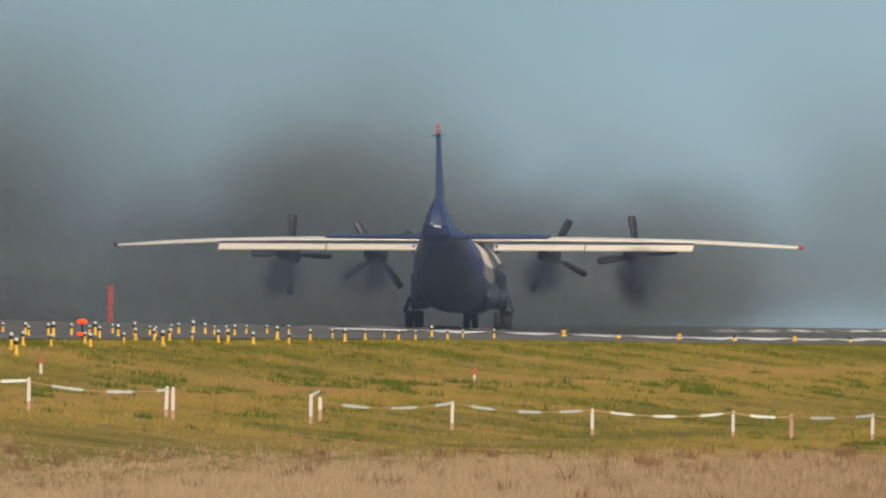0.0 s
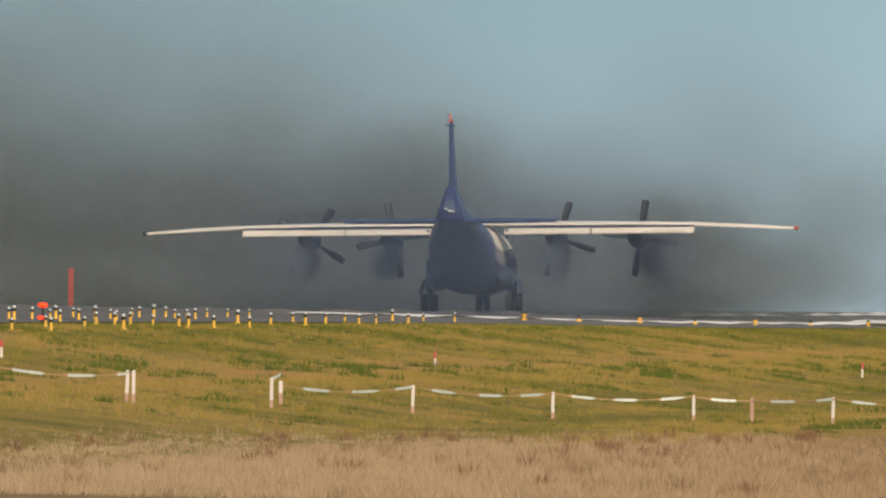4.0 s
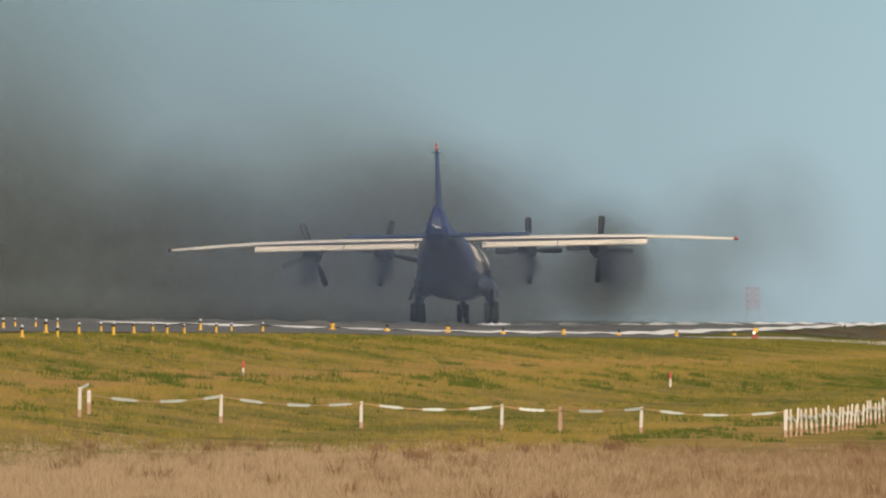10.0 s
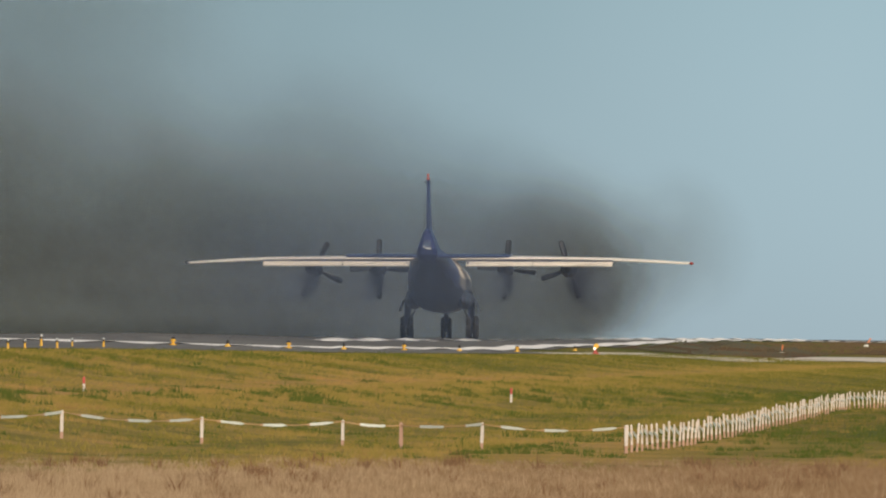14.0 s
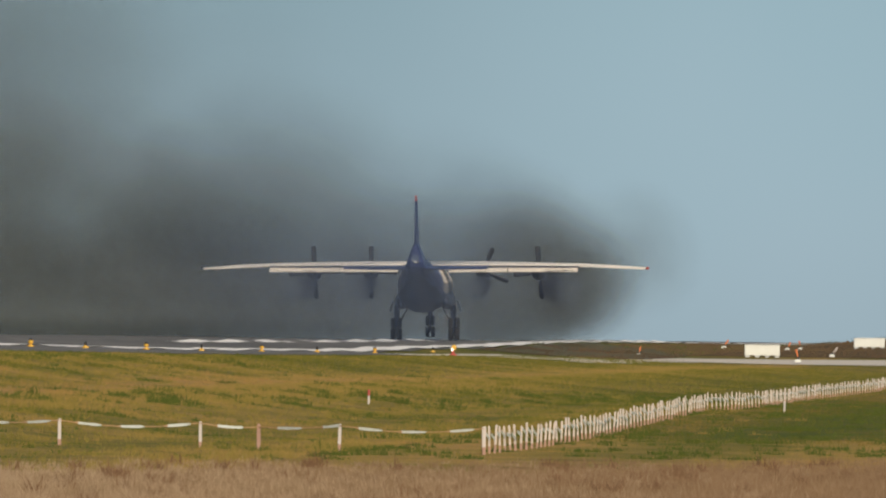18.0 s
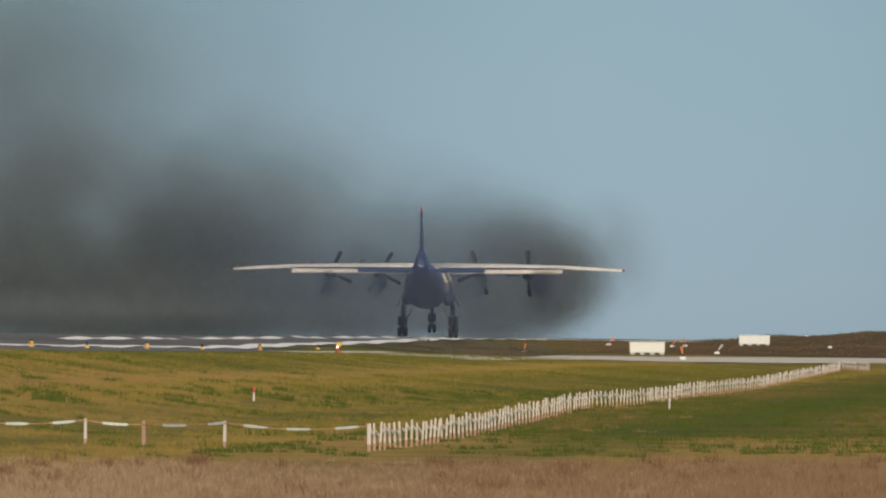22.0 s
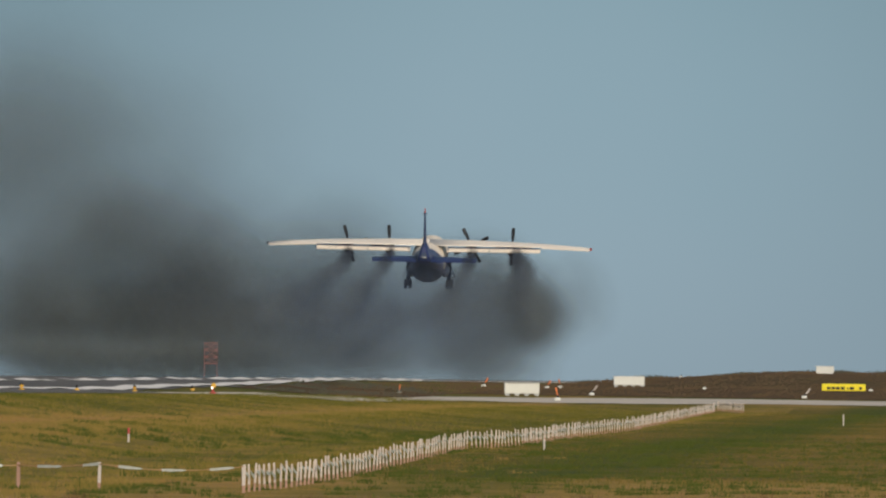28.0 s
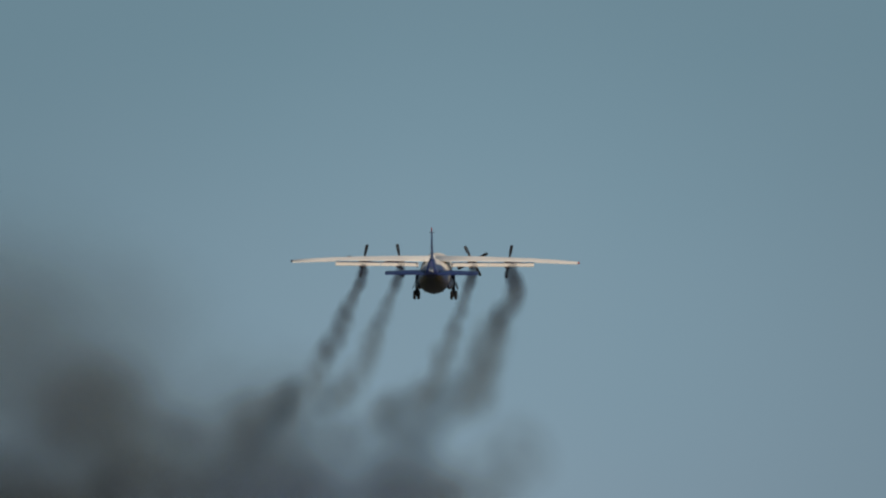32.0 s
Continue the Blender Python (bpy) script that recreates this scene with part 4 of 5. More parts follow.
def approach_light(scale):
    lamp = thing("approach_light", "yellow stemmed approach light with black collar and clear lamp", "runway light", Matrix(), "approach lights")
    s = scale
    bm = turned(bmesh.new(), [(0.11 * s, 0), (0.11 * s, 0.02 * s), (0.062 * s, 0.06 * s), (0.05 * s, 0.2 * s), (0.058 * s, 0.3 * s), (0.05 * s, 0.31 * s)], 12)
    part("stem", bm, YELLOW, lamp, "yellow stem")
    bm = turned(bmesh.new(), [(0.05 * s, 0.3 * s), (0.075 * s, 0.32 * s), (0.08 * s, 0.38 * s), (0.06 * s, 0.405 * s)], 12)
    part("collar", bm, BLACK, lamp, "black collar")
    bm = turned(bmesh.new(), [(0.05 * s, 0.4 * s), (0.065 * s, 0.43 * s), (0.06 * s, 0.47 * s), (0.03 * s, 0.5 * s), (0.008 * s, 0.505 * s)], 12)
    part("lamp", bm, LENS, lamp, "clear lamp dome", True)
    return lamp


def edge_light(big):
    if big:
        lamp = thing("edge_light", "squat yellow runway edge light on a round foot", "runway light", Matrix(), "runway edge lights")
        part("foot", turned(bmesh.new(), [(0.16, 0.0), (0.16, 0.036), (0.064, 0.072), (0.048, 0.144)], 14), YELLOW, lamp)
        part("body", turned(bmesh.new(), [(0.048, 0.135), (0.104, 0.153), (0.112, 0.243), (0.08, 0.27)], 14), YELLOW, lamp, "yellow housing")
        part("cap", turned(bmesh.new(), [(0.088, 0.261), (0.096, 0.297), (0.056, 0.342)], 12), DARK_METAL, lamp, "dark cap")
    else:
        lamp = thing("edge_light", "small dark runway edge light on a yellow foot", "runway light", Matrix(), "runway edge lights")
        part("foot", turned(bmesh.new(), [(0.16, 0.0), (0.144, 0.045), (0.048, 0.108), (0.04, 0.144)], 12), YELLOW, lamp)
        part("body", turned(bmesh.new(), [(0.04, 0.135), (0.064, 0.162), (0.064, 0.252), (0.032, 0.306)], 12), BLACK, lamp, "dark lamp body")
    return lamp


def build_lights():
    protos = [approach_light(s) for s in (0.66, 0.76, 0.9)]
    places = ((-13.12, 616), (-10.92, 537.5), (-10.93, 523.5), (-10.6, 513.5), (-12.21, 604.5), (-11.95, 596), (-11.59, 607), (-10.27, 542), (-11.3, 599.5), (-11.05, 615),
              (-9.71, 561), (-9.4, 551.5), (-10.62, 621), (-10.48, 623), (-9.98, 601), (-10.29, 644), (-9.76, 621.5), (-8.79, 570), (-9.42, 632), (-8.81, 593), (-9.11, 643),
              (-8.28, 593.5), (-8.8, 634.5), (-7.8, 576.5), (-7.97, 603.5), (-8.81, 671), (-8.6, 673.5), (-7.29, 602), (-8.18, 678), (-7.83, 681.5), (-7.45, 674.5))
    more = ((-6.59, 607.5), (-7.11, 679.5), (-6.26, 603.5), (-6.81, 677), (-6.75, 711.5), (-5.6, 612), (-6.1, 718.5), (-5.22, 653), (-4.62, 622.5), (-5.38, 724), (-4.17, 652.5),
            (-3.67, 690), (-3.1, 657.5), (-2.58, 692), (-2.01, 717.5), (-1.46, 691.5), (-0.93, 720), (-0.38, 762.5), (0.2, 740), (0.78, 775), (1.99, 788.5))
    for k, (x, y) in enumerate(places + more):
        if k < 3:
            protos[k].matrix_basis = spot(x, y)
        else:
            copy_thing(protos[(0, 1, 0, 2, 1)[k % 5]], spot(x, y))
    big, small = edge_light(True), edge_light(False)
    first = [True, True]
    for k, y in enumerate((873, 910, 955, 1000, 1054, 1109, 1173, 1245)):
        m = spot(centre_x(y, 24.2), y, 0.03)
        kind = k % 2
        if first[kind]:
            (big, small)[kind].matrix_basis = m
            first[kind] = False
        else:
            copy_thing((big, small)[kind], m)
    # taller lit marker beside the runway
    lamp = thing("runway_marker_light", "yellow ring marker with a bright white lamp and red foot", "runway light", spot(30.6, 1160))
    part("foot", turned(bmesh.new(), [(0.22, 0), (0.2, 0.1), (0.08, 0.16), (0.06, 0.3)], 14), RED, lamp, "red foot")
    bm = bmesh.new()
    bmesh.ops.create_cone(bm, cap_ends=True, segments=18, radius1=0.15, radius2=0.13, depth=0.1, matrix=pose(0.05, 0.06, 0.5, 90, 0, 0))
    part("ring", bm, YELLOW, lamp, "yellow round plate")
    part("lamp", box(bmesh.new(), -0.05, -0.06, 0.36, 0.11, 0.12, 0.14, 0.04), LAMP_GLOW, lamp, "bright white lamp")
    # red obstruction lamp
    red = thing("obstruction_light", "glowing red lamp on a short dark post", "warning light", spot(-10.38, 595))
    part("post", turned(bmesh.new(), [(0.1, 0), (0.1, 0.03), (0.035, 0.06), (0.035, 0.42), (0.06, 0.44)], 10), DARK_METAL, red)
    bm = bmesh.new()
    bmesh.ops.create_uvsphere(bm, u_segments=14, v_segments=10, radius=1, matrix=Matrix.Translation((0, 0, 0.5)) @ Matrix.Diagonal((0.15, 0.11, 0.07, 1)))
    part("lamp", bm, RED_GLOW, red, "glowing red lamp", True)
    # glowing blob added for the lamp's reflection; not a second lamp
    bm = bmesh.new()
    bmesh.ops.create_uvsphere(bm, u_segments=12, v_segments=8, radius=1, matrix=Matrix.Translation((-0.06, -0.05, 0.14)) @ Matrix.Diagonal((0.1, 0.09, 0.05, 1)))
    part("lamp_reflection", bm, RED_GLOW, red, "red glow standing for the lamp's reflection", True)


def post_mesh(h, w, mats):
    """A sawn post with a pointed head; its foot is a weathered red."""
    bm = bmesh.new()
    rings = [[(-k, -k, z), (k, -k, z), (k, k, z), (-k, k, z)] for z, k in ((-0.15, w / 2), (0.26 * h, w / 2), (0.27 * h, w / 2), (0.93 * h, w / 2 * 0.96), (h, w / 2 * 0.6))]
    loft(bm, rings)
    for f in bm.faces:
        f.material_index = 1 if f.calc_center_median().z < 0.28 * h else 0
    return mesh_of(bm, "post", mats)


def tape_mesh(a, b, sag, wide, lengths, rnd):
    """A sagging band of tape from a to b; its white pieces are wide, the orange ones twisted thin."""
    bm = bmesh.new()
    k = 30
    span = abs(b.x - a.x) if lengths[0] < 2 else (b - a).length
    rings, white = [], []
    for i in range(k + 1):
        u = i / k
        on = (u * span + lengths[0] + 0.06) % sum(lengths) < lengths[0]
        p = a.lerp(b, u) - Vector((0, 0, sag * 4 * u * (1 - u)))
        h = wide / 2 * rnd.uniform(0.8, 1.15) * (1 if on else 0.35)
        rings.append([p + Vector((0, -0.01, -h)), p + Vector((0, -0.01, h)), p + Vector((0, 0.01, h)), p + Vector((0, 0.01, -h))])
        white.append(on)
    loft(bm, rings)
    bm.faces.ensure_lookup_table()
    for i, f in enumerate(bm.faces):
        f.material_index = 0 if white[min(k, i // 4)] else 1
    return bm


def build_fence():
    rnd = random.Random(11)
    fence = thing("tape_fence", "low fence of weathered white posts with sagging white and orange tape", "fence", Matrix())
    white, red = post_mesh(0.66, 0.072, (POST_WHITE, POST_RED)), post_mesh(0.62, 0.085, (POST_RED, POST_RED))
    short = post_mesh(0.36, 0.08, (POST_WHITE, POST_RED))

    def stand(mesh, x, y, lift=0.0, tilt=0.0):
        ob = new("post", mesh)
        ob.parent = fence
        ob.matrix_basis = spot(x, y, lift) @ pose(0, 0, 0, 0, tilt, rnd.uniform(-8, 8))
        return Vector((x, y, ground_z(x, y) + lift))

    def band(a, b, ha, hb, sag, wide=0.062, lengths=(0.57, 0.46)):
        bm = tape_mesh(a + Vector((0, -0.045, ha)), b + Vector((0, -0.045, hb)), sag, wide, lengths, rnd)
        part("tape", bm, (TAPE_WHITE, TAPE_RED), fence)

    left = [stand(white, -12.4, 412), stand(white, -8.3, 415), stand(white, -5.66, 424, 0, 2), stand(white, -5.5, 423, 0.02)]
    band(left[0], left[1], 0.6, 0.6, 0.1)
    band(left[1], left[2], 0.58, 0.58, 0.11)
    band(left[2], left[3], 0.6, 0.62, 0.0)
    row = [(-2.79, 442.0), (0.25, 461.5), (3.51, 478.5), (6.85, 483.5), (10.08, 482), (13.42, 480.5)]
    pts = [stand(white, x, y, 0, rnd.uniform(-2, 2)) for x, y in row]
    lone = stand(short, -2.6, 443, 0.24)
    band(pts[0], lone, 0.62, 0.5, 0.0, lengths=(5.0, 0.01))
    band(lone, pts[1], 0.27, 0.62, 0.13)
    for k in (1, 2, 4):
        band(pts[k], pts[k + 1], 0.62, 0.62, 0.12)
    mid = stand(red, 8.22, 483.5)
    band(pts[3], mid, 0.62, 0.55, 0.05)
    band(mid, pts[4], 0.55, 0.62, 0.05)
    # the long side that runs off beside the runway
    line = [(13.5, 483), (15.51, 509), (18.51, 557.5), (22.74, 633), (28.65, 741), (32.69, 789.5), (39.3, 890.5), (46.21, 986), (59.85, 1206.5), (70.07, 1378.5)]
    old, y = None, 483.0
    tall = [post_mesh(h, 0.052, (PICKET, POST_RED)) for h in (0.6, 0.66, 0.63)]
    while y < 1379:
        for (xa, ya), (xb, yb) in zip(line, line[1:]):
            if ya <= y <= yb:
                x = xa + (xb - xa) * (y - ya) / (yb - ya)
        p = stand(tall[rnd.randrange(3)], x, y, rnd.uniform(-0.04, 0.03), rnd.uniform(-4, 4))
        if old:
            band(old, p, 0.56 + rnd.uniform(-0.06, 0.03), 0.36 + rnd.uniform(-0.06, 0.06), 0.02, 0.08, (4.2, 0.7))
        old = p
        y += ramp(y, ((483, 2.5), (540, 3.7), (620, 5.0), (720, 5.6), (760, 3.0), (900, 4), (1100, 6), (1378, 8)))
    for k in range(17):
        x, y = 70.12 + 0.05 * k, 1378 - 1.15 * k
        p = stand(tall[k % 3], x, y, 0, rnd.uniform(-4, 4))
        band(old, p, 0.45, 0.5, 0.05, 0.12, (4.2, 0.7))
        old = p


def stake(x, y, white_only=False, h=0.5):
    st = thing("marker_stake", "thin white stake in the grass" if white_only else "thin stake with a white foot and faded red head", "stake", spot(x, y), "marker stakes")
    part("pole", box(bmesh.new(), 0, 0, h * 0.3 - 0.05, 0.07, 0.05, h * 0.6 + 0.1, 0.012), POST_WHITE, st, "white foot")
    part("head", box(bmesh.new(), 0, 0, h * 0.8, 0.075, 0.055, h * 0.4, 0.012), POST_WHITE if white_only else RED, st, "" if white_only else "red head")


def cabinet(x, y, w, h, label, turn=0.0, sunk=0.0):
    """A long white sign panel seen from the back, on short feet."""
    c = thing("sign_board", label, "sign", spot(x, y, -sunk) @ pose(0, 0, 0, 0, 0, turn))
    part("panel", box(bmesh.new(), 0, 0, 0.16 * h + 0.42 * h, w, 0.32, 0.84 * h, 0.04), WHITE, c, "white panel")
    part("rim", box(bmesh.new(), 0, 0, h - 0.01, w + 0.05, 0.38, 0.06, 0.02), WHITE, c)
    for k in range(4):
        part("foot", box(bmesh.new(), -w * 0.42 + w * 0.28 * k, 0, 0.06 * h, w * 0.13, 0.26, 0.24 * h, 0.02), LENS, c, "grey foot")
    return c


def flag_marker(x, y, lean, hue, scale=1.0):
    """A weighted white foot with a leaning pole and pennant."""
    label = {0: "white footed marker with a leaning orange pennant", 1: "white footed marker with a leaning pale pole", 2: "low white marker on a dark foot"}[hue]
    mk = thing("field_marker", label, "marker", spot(x, y), "field markers")
    s = scale
    part("foot", box(bmesh.new(), 0, 0, 0.16 * s, 0.62 * s, 0.4 * s, 0.32 * s, 0.08 * s), WHITE, mk, "white foot")
    part("core", box(bmesh.new(), 0.05 * s, 0, 0.42 * s, 0.26 * s, 0.24 * s, 0.24 * s, 0.05 * s), BLACK, mk, "dark core")
    if hue < 2:
        top = Vector((math.sin(radians(lean)), 0, math.cos(radians(lean)))) * 1.15 * s
        part("pole", tube(bmesh.new(), (0.05 * s, 0, 0.4 * s), (top.x + 0.05 * s, 0, top.z + 0.15 * s), 0.05 * s, 0.045 * s, 8), ORANGE if hue == 0 else POST_WHITE, mk)
        side = Vector((math.cos(radians(lean)), 0, -math.sin(radians(lean)))) * 0.16 * s
        a, b = Vector((0.05 * s, -0.03, 0.15 * s)) + top * 0.45, Vector((0.05 * s, -0.03, 0.15 * s)) + top
        part("pennant", slab(bmesh.new(), (a, a + side * 0.6, b + side, b), 0.03), ORANGE if hue == 0 else POST_WHITE, mk, "orange pennant" if hue == 0 else "pale pennant")


def lattice_mast(x, y, w, h, lift, label):
    """Four thin legs, with cross-braced panels from the height lift upwards."""
    mast = thing("lattice_mast", label, "mast", spot(x, y), "red masts")
    paint = PALE_RED if w > 1 else RED
    thin = 0.011 if w > 1 else 0.012
    for sx in (-1, 1):
        for sy in (-1, 1):
            part("leg", tube(bmesh.new(), (sx * w / 2, sy * w / 4, -0.1), (sx * w / 2, sy * w / 4, h), thin, thin, 6), paint, mast)
    count = max(2, round((h - lift) / (0.55 * w if w > 1 else 1.6 * w)))
    step = (h - lift) / count
    for k in range(count + 1):
        z = lift + step * k
        part("rung", tube(bmesh.new(), (-w / 2, -w / 4, z), (w / 2, -w / 4, z), 2.4 * thin, 2.4 * thin, 6), paint, mast)
        if k < count:
            for sgn in (-1, 1):
                part("brace", tube(bmesh.new(), (-sgn * w / 2, -w / 4, z), (sgn * w / 2, -w / 4, z + step), 2.2 * thin, 2.2 * thin, 6), paint, mast)
    return mast


def build_far_things():
    cabinet(61.9, 1496, 2.55, 0.92, "long white sign board on feet beside the taxiway", 3)
    cabinet(76.3, 1638, 2.45, 0.84, "white sign board standing on the heath", 2)
    cabinet(96.6, 1722, 1.5, 0.75, "white sign board on the skyline of the rise", -4, 0.1)
    sign = thing("taxiway_sign", "long yellow taxiway sign with worn black characters", "sign", spot(89.75, 1574) @ pose(0, 0, 0, 0, 0, -2))
    part("panel", box(bmesh.new(), 0, 0, 0.36, 3.35, 0.22, 0.55, 0.04), SIGN_YELLOW, sign, "yellow face")
    for k in range(5):
        part("foot", box(bmesh.new(), -1.4 + 0.7 * k, 0, 0.04, 0.12, 0.12, 0.14, 0.01), DARK_METAL, sign)
    for k, (px, w) in enumerate(((-1.15, 0.26), (-0.8, 0.26), (-0.46, 0.28), (-0.08, 0.3), (0.3, 0.14), (0.62, 0.34), (1.3, 0.2))):
        part("lettering_bar", box(bmesh.new(), px, -0.125, 0.3, w, 0.02, 0.2 if k != 4 else 0.1, 0.004), BLACK, sign)
    more = thing("taxiway_sign", "short yellow taxiway sign further along the grass", "sign", spot(97.1, 1566) @ pose(0, 0, 0, 0, 0, -2))
    part("panel", box(bmesh.new(), 0, 0, 0.36, 1.7, 0.22, 0.55, 0.04), SIGN_YELLOW, more, "yellow face")
    for k in range(3):
        part("foot", box(bmesh.new(), -0.6 + 0.6 * k, 0, 0.04, 0.12, 0.12, 0.14, 0.01), DARK_METAL, more)
    for x, y, lean, hue, s in ((51.9, 1466, 4, 0, 0.75), (61.4, 1424, -14, 0, 1.05), (65.8, 1665, 24, 0, 0.9), (69.9, 1641, 20, 0, 0.8), (70.9, 1640, -16, 0, 0.85), (68.5, 1530, 28, 1, 0.95),
                               (79.6, 1584, 0, 2, 0.7), (84.1, 1526, 28, 1, 0.95), (92.3, 1582, 0, 2, 0.75), (85.2, 1735, 0, 2, 0.7)):
        flag_marker(x, y, lean, hue, 0.68 * s)
    stake(-9.52, 490, h=0.42)
    stake(0.92, 578, h=0.48)
    stake(15.21, 681.5, h=0.5)
    stake(31.62, 744, True, 0.42)
    stake(62.53, 1096.5, True, 0.62)
    lattice_mast(-16.1, 1000, 0.22, 2.0, 0.1, "slender red lattice mast far across the field")
    lattice_mast(60.4, 2300, 1.4, 4.0, 1.7, "red and white lattice frame far across the runway")


build_fence()
build_lights()
build_far_things()
build_grass()


# ---------- motions ----------
def motions():
    rows = [(t, pose(x, y, z) @ pose(0, 0, 0, 0, 0, -4.07) @ pose(0, 0, 0, 0, bank, 0) @ pose(0, 0, 0, pitch, 0, 0)) for t, x, y, z, pitch, bank in (
    (0, 0.92, 1139.6, 2.44, 0.28, -0.42), (0.5, 1.25, 1143.8, 2.46, 0.2, -0.42), (1, 1.63, 1148.9, 2.48, 0.12, -0.45),
    (1.5, 1.99, 1155, 2.46, 0.07, -0.55), (2, 2.29, 1162.1, 2.48, 0.08, -0.64), (2.5, 2.63, 1170, 2.51, 0.13, -0.75),
    (3, 2.97, 1178.8, 2.54, 0.15, -0.9), (3.5, 3.43, 1188.5, 2.59, 0.15, -0.99), (5.5, 6.23, 1234.8, 2.72, 0.16, -1.72),
    (6, 7.06, 1248.2, 2.78, 0.06, -1.63), (6.5, 8.1, 1262.2, 2.85, 0.07, -1.49), (7, 9.05, 1277, 2.89, 0.11, -1.42),
    (7.5, 10.09, 1292.4, 2.92, 0.08, -1.42), (8, 11.19, 1308.5, 2.94, -0.01, -1.48), (8.5, 12.38, 1325.2, 2.98, -0.07, -1.66),
    (9, 13.63, 1342.6, 3.1, -0.05, -1.87), (9.5, 14.93, 1360.5, 3.16, 0.03, -1.94), (10, 16.29, 1379.1, 3.13, 0.08, -1.87),
    (10.5, 17.78, 1398.3, 3.26, 0.06, -1.77), (11, 19.27, 1418, 3.23, 0.04, -1.58), (11.5, 20.78, 1438.4, 3.26, 0.06, -1.2),
    (12, 22.4, 1459.3, 3.35, 0.15, -0.79), (12.5, 23.96, 1480.8, 3.44, 0.23, -0.59), (13, 25.72, 1502.9, 3.52, 0.28, -0.62),
    (13.5, 27.36, 1525.6, 3.54, 0.3, -0.64), (14, 29.12, 1548.8, 3.63, 0.31, -0.57), (14.5, 30.78, 1572.6, 3.68, 0.31, -0.57),
    (16.5, 37.84, 1673.5, 3.95, 1.4, -0.7), (17, 39.75, 1700.2, 3.96, 1.63, -0.7), (17.5, 41.79, 1727.4, 4.03, 1.8, -0.7),
    (18, 43.89, 1755.1, 4.13, 1.97, -0.7), (18.5, 46.13, 1783.4, 4.29, 2.12, -0.66), (19, 48.46, 1812.3, 4.34, 2.16, -0.53),
    (19.5, 50.75, 1841.7, 4.33, 2.07, -0.34), (20, 53.08, 1871.6, 4.33, 2, -0.22), (20.5, 55.29, 1902.1, 4.49, 2.01, -0.15),
    (21, 57.42, 1933.1, 4.51, 2.08, -0.06), (21.5, 59.45, 1964.6, 4.63, 2.3, -0.11), (22, 61.34, 1996.7, 4.67, 2.64, -0.35),
    (22.5, 63.2, 2029.3, 4.77, 2.88, -0.53), (23, 65.15, 2062.3, 4.92, 2.98, -0.64), (23.5, 67.2, 2095.9, 5.01, 3.04, -0.77),
    (24, 69.25, 2129.9, 4.96, 3.03, -0.81), (24.5, 71.44, 2164.3, 5.05, 2.98, -0.79), (26.5, 80.9, 2306.7, 7.3, 8.07, 1.48),
    (27, 83.52, 2343.2, 9.19, 8.1, 1.18), (27.5, 86.19, 2380, 11.46, 8.07, 0.82), (28, 88.94, 2417.1, 13.81, 8.17, 0.5),
    (28.5, 91.88, 2454.5, 16.54, 8.51, 0.26), (29, 94.78, 2492.1, 19.48, 8.81, 0.1), (29.5, 97.55, 2529.9, 22.64, 8.93, -0.05),
    (30, 100.36, 2567.9, 26.31, 8.84, -0.18), (30.5, 103.21, 2606, 30.2, 8.59, -0.24), (31, 106.09, 2644.1, 34.33, 8.37, -0.22),
    (31.5, 109.01, 2682.4, 38.56, 8.3, -0.23), (32, 111.98, 2720.6, 42.89, 8.3, -0.3),
    )]
    walk(plane, rows)
    angles = ((
    (0, 2), (1, -31), (2, 5), (3, 25), (6, 60), (7, 85), (8, 98), (9, 60),
    (10, 70), (11, 105), (12, 62), (13, 85), (14, 115), (17, 75), (18, 87), (19, 117),
    (20, 75), (21, 97), (22, 115), (23, 78), (24, 100), (27, 130), (28, 165), (29, 185),
    (30, 225), (31, 258), (32, 282),
    ), (
    (0, -35), (1, -65), (2, -90), (3, -105), (6, -85), (7, -125), (8, -150), (9, -165),
    (10, -168), (11, -188), (12, -195), (13, -230), (14, -270), (17, -225), (18, -180), (19, -192),
    (20, -165), (21, -188), (22, -150), (23, -185), (24, -225), (27, -230), (28, -274), (29, -262),
    (30, -285), (31, -325), (32, -280),
    ), (
    (0, 28), (1, 5), (2, -25), (3, 3), (6, 25), (7, 28), (8, 25), (9, -5),
    (10, 0), (11, -8), (12, -22), (13, -40), (14, 5), (17, -20), (18, 20), (19, 2),
    (20, -25), (21, 5), (22, -20), (23, 18), (24, 20), (27, 5), (28, -27), (29, 0),
    (30, 28), (31, 0), (32, -28),
    ), (
    (0, -8), (1, -24), (2, -28), (3, -62), (6, -90), (7, -88), (8, -75), (9, -78),
    (10, -85), (11, -90), (12, -90), (13, -102), (14, -108), (17, -105), (18, -95), (19, -117),
    (20, -155), (21, -172), (22, -183), (23, -180), (24, -195), (27, -235), (28, -267), (29, -295),
    (30, -292), (31, -315), (32, -350),
    ))
    for prop, (x, y, z), turn in zip(propellers, ENGINES, angles):
        walk(prop, [(t, pose(x, y, z, 0, a, 0)) for t, a in turn])
    drop = (
    (0, 0), (3, -0.02), (6, -0.39), (8, -0.58), (10, -0.75), (12, -0.85),
    (14, -1.12), (16.5, -1.38), (18, -1.59), (20, -1.78), (22, -2), (24, -2.34),
    (24.5, -2.54), (26.5, -1), (27.5, -0.6), (29, -0.4), (32, -0.4),
    )
    for gear in gears[:2]:
        walk(gear, [(t, pose(0, 0, h)) for t, h in drop])
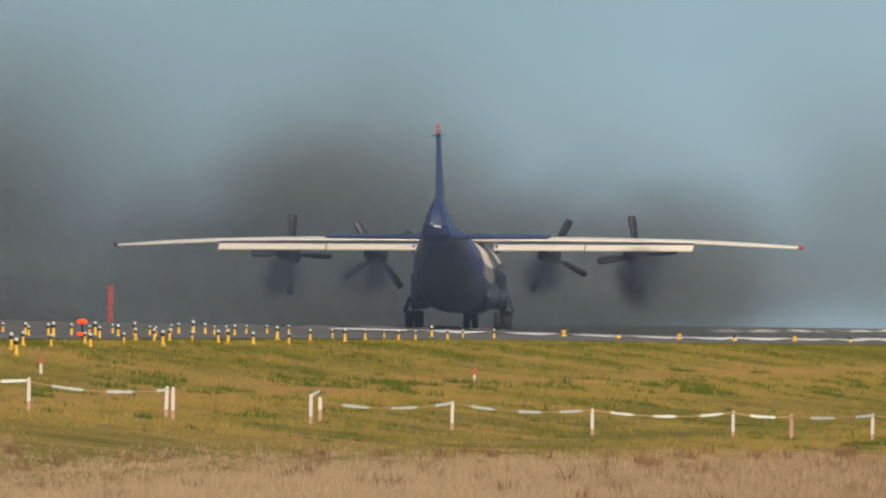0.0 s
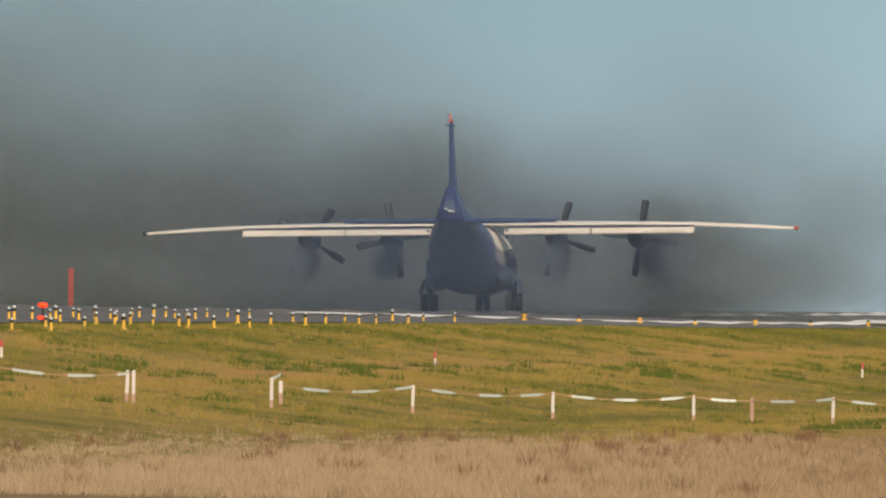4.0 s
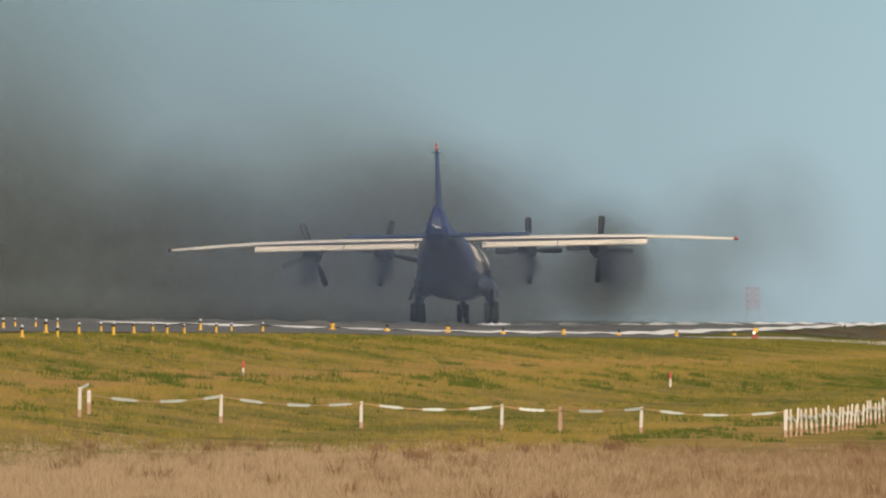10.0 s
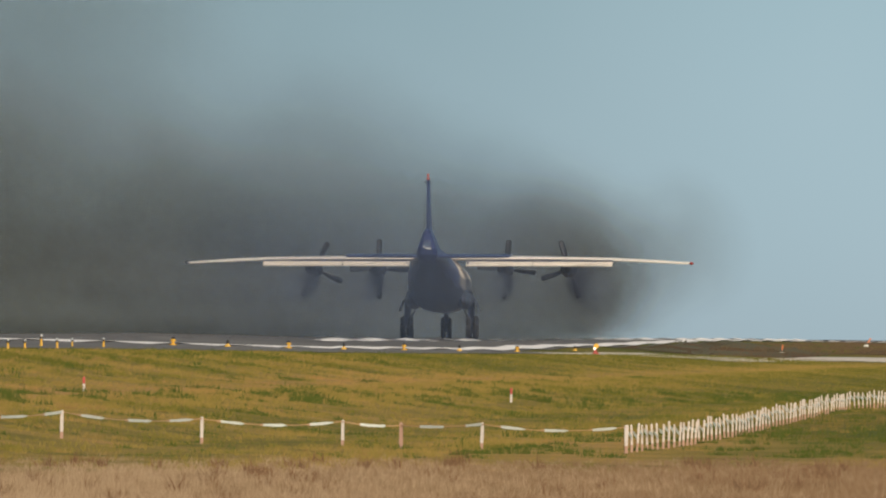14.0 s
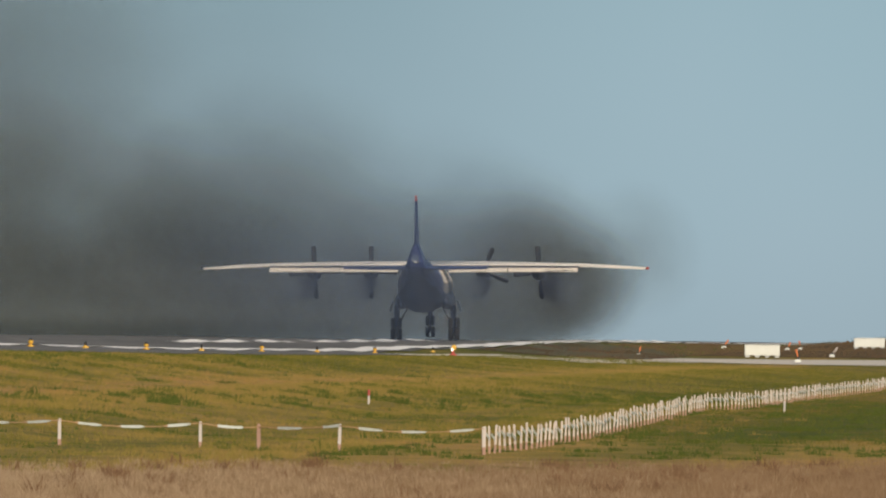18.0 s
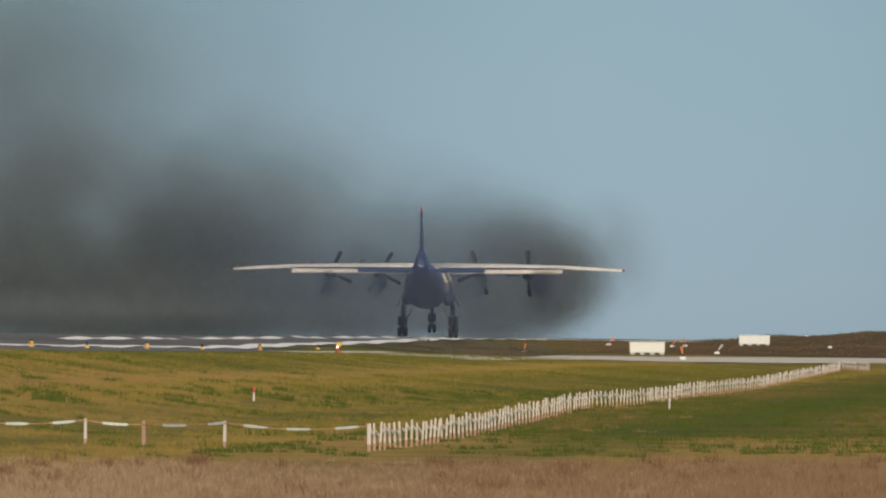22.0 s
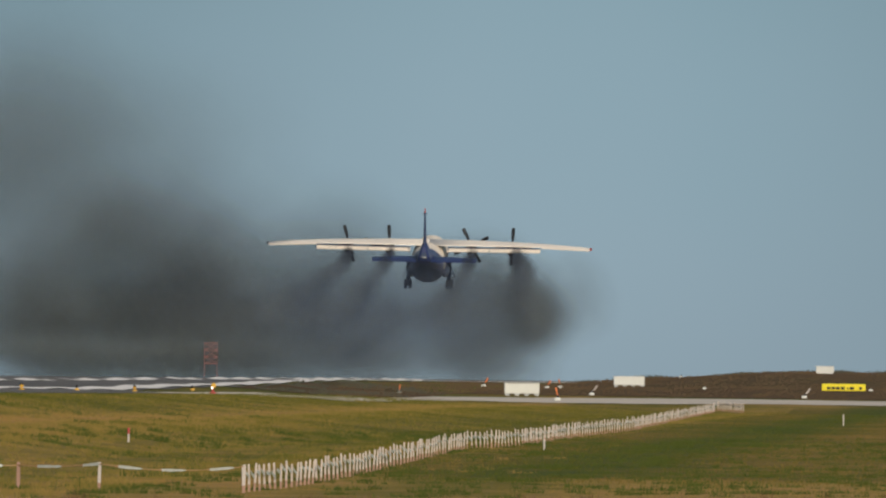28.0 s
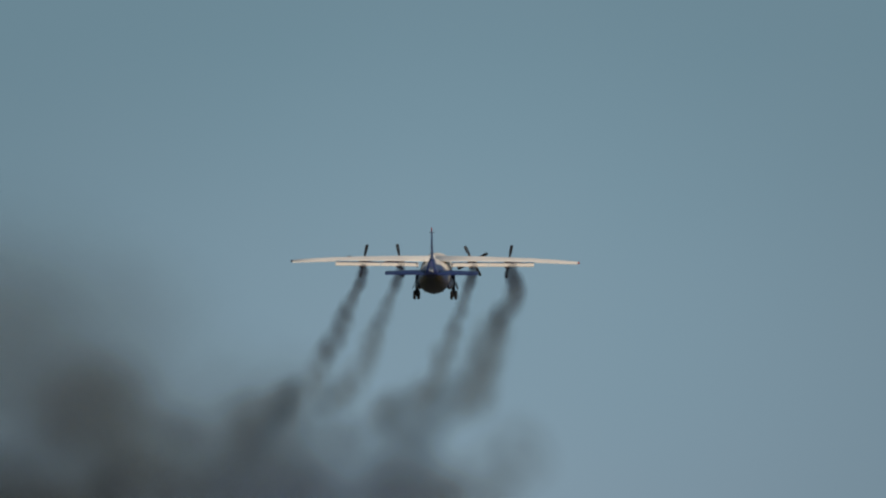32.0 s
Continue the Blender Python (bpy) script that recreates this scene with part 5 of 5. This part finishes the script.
    walk(gears[2], [(t, pose(0, 0, h)) for t, h in drop if t < 25] + [(t, pose(0, 0, h)) for t, h in ((26.5, 0.2), (27.5, 1.2), (29.5, 1.2), (30.8, 0.35), (32, 0.2))])

    # the added blocks slide up as the mirage would stretch the tyres
    for stretch_block in mirage_blocks:
        walk(stretch_block, [(t, pose(0, 0, h)) for t, h in ((0, 0), (3, 0), (8, 0.35), (12, 0.55), (18, 0.95), (24.5, 1.05), (26.5, 0.3), (27.5, 0), (32, 0))])

    def engine_at(t, place):
        """Where a point of the aircraft was at t seconds."""
        if t <= 0:  # run-up: the soot had drifted off to the left
            return rows[0][1] @ place
        for (a, p), (b, q) in zip(rows, rows[1:]):
            if t <= b:
                return (p @ place).lerp(q @ place, (t - a) / (b - a))
        return rows[-1][1] @ place

    rnd = random.Random(21)
    for ob, age, place, drift, spin, r, outward, abreast, strewn, hug in puffs:
        path = []
        stray = Vector((rnd.uniform(-7, 2), 0, rnd.uniform(-0.1, 0.4)))  # run-up: older soot had spread about
        for i in range(65):
            t = i / 2
            deep = drift.y * (ramp(t, ((28.3, 1), (29.8, 0.2))) if abreast else 1)
            if outward and abreast and age < 2.2:  # in the air the trails begin at the exhausts
                deep = -7 + (drift.y + 7) * ramp(t, ((25.5, 1), (27.2, 0)))
            since = t - age
            if not outward and since > 25.8:  # the bank was laid on the ground roll alone
                since = 25.8 + 1.0 - math.exp(25.8 - since)
            p = engine_at(since, place) + Vector((drift.x, deep, drift.z)) + stray * max(0.0, age - t) + strewn * ramp(t, ((0, 1), (8, 0.9), (14.5, 0)))
            low = max(0.0, 1 - max(0.0, p.z - 9) / 9)  # near the ground the wake spreads outwards
            p.x += outward * (0.12 + 0.88 * low) * ramp(t, ((0, 0.35), (8, 0.55), (18, 1)))
            p.x -= 2.3 * max(0.0, age - 2.5) * ramp(t, ((26, 0), (31, 1)))
            if outward:
                p.z += 0.1 * max(0.0, age - 2.5) * ramp(t, ((25, 0), (29, 1)))
            if hug is None and age > 2:  # once laid, the warm bank goes on rising
                p.z += ramp(t, ((26, 0), (29, 1.2), (32, 6))) * min(1, (age - 2) / 2) * max(0.0, min(1, (p.z - 6) / 9))
            if abreast:  # fitted to the camera's view: slid along its sight lines to the aircraft's depth
                k = (min(engine_at(t, place).y, 2520.0) + deep) / p.y
                p = Vector((p.x * k, p.y * k, 3 + (p.z - 3) * k))
            p.z = max(p.z, ground_z(p.x, p.y) + 0.15 * min(r, 6))
            if hug is not None:
                p.z = ground_z(p.x, p.y) + hug
            path.append((t, Matrix.Translation(p) @ pose(0, 0, 0, 0, spin, 0)))
        walk(ob, path)


motions()
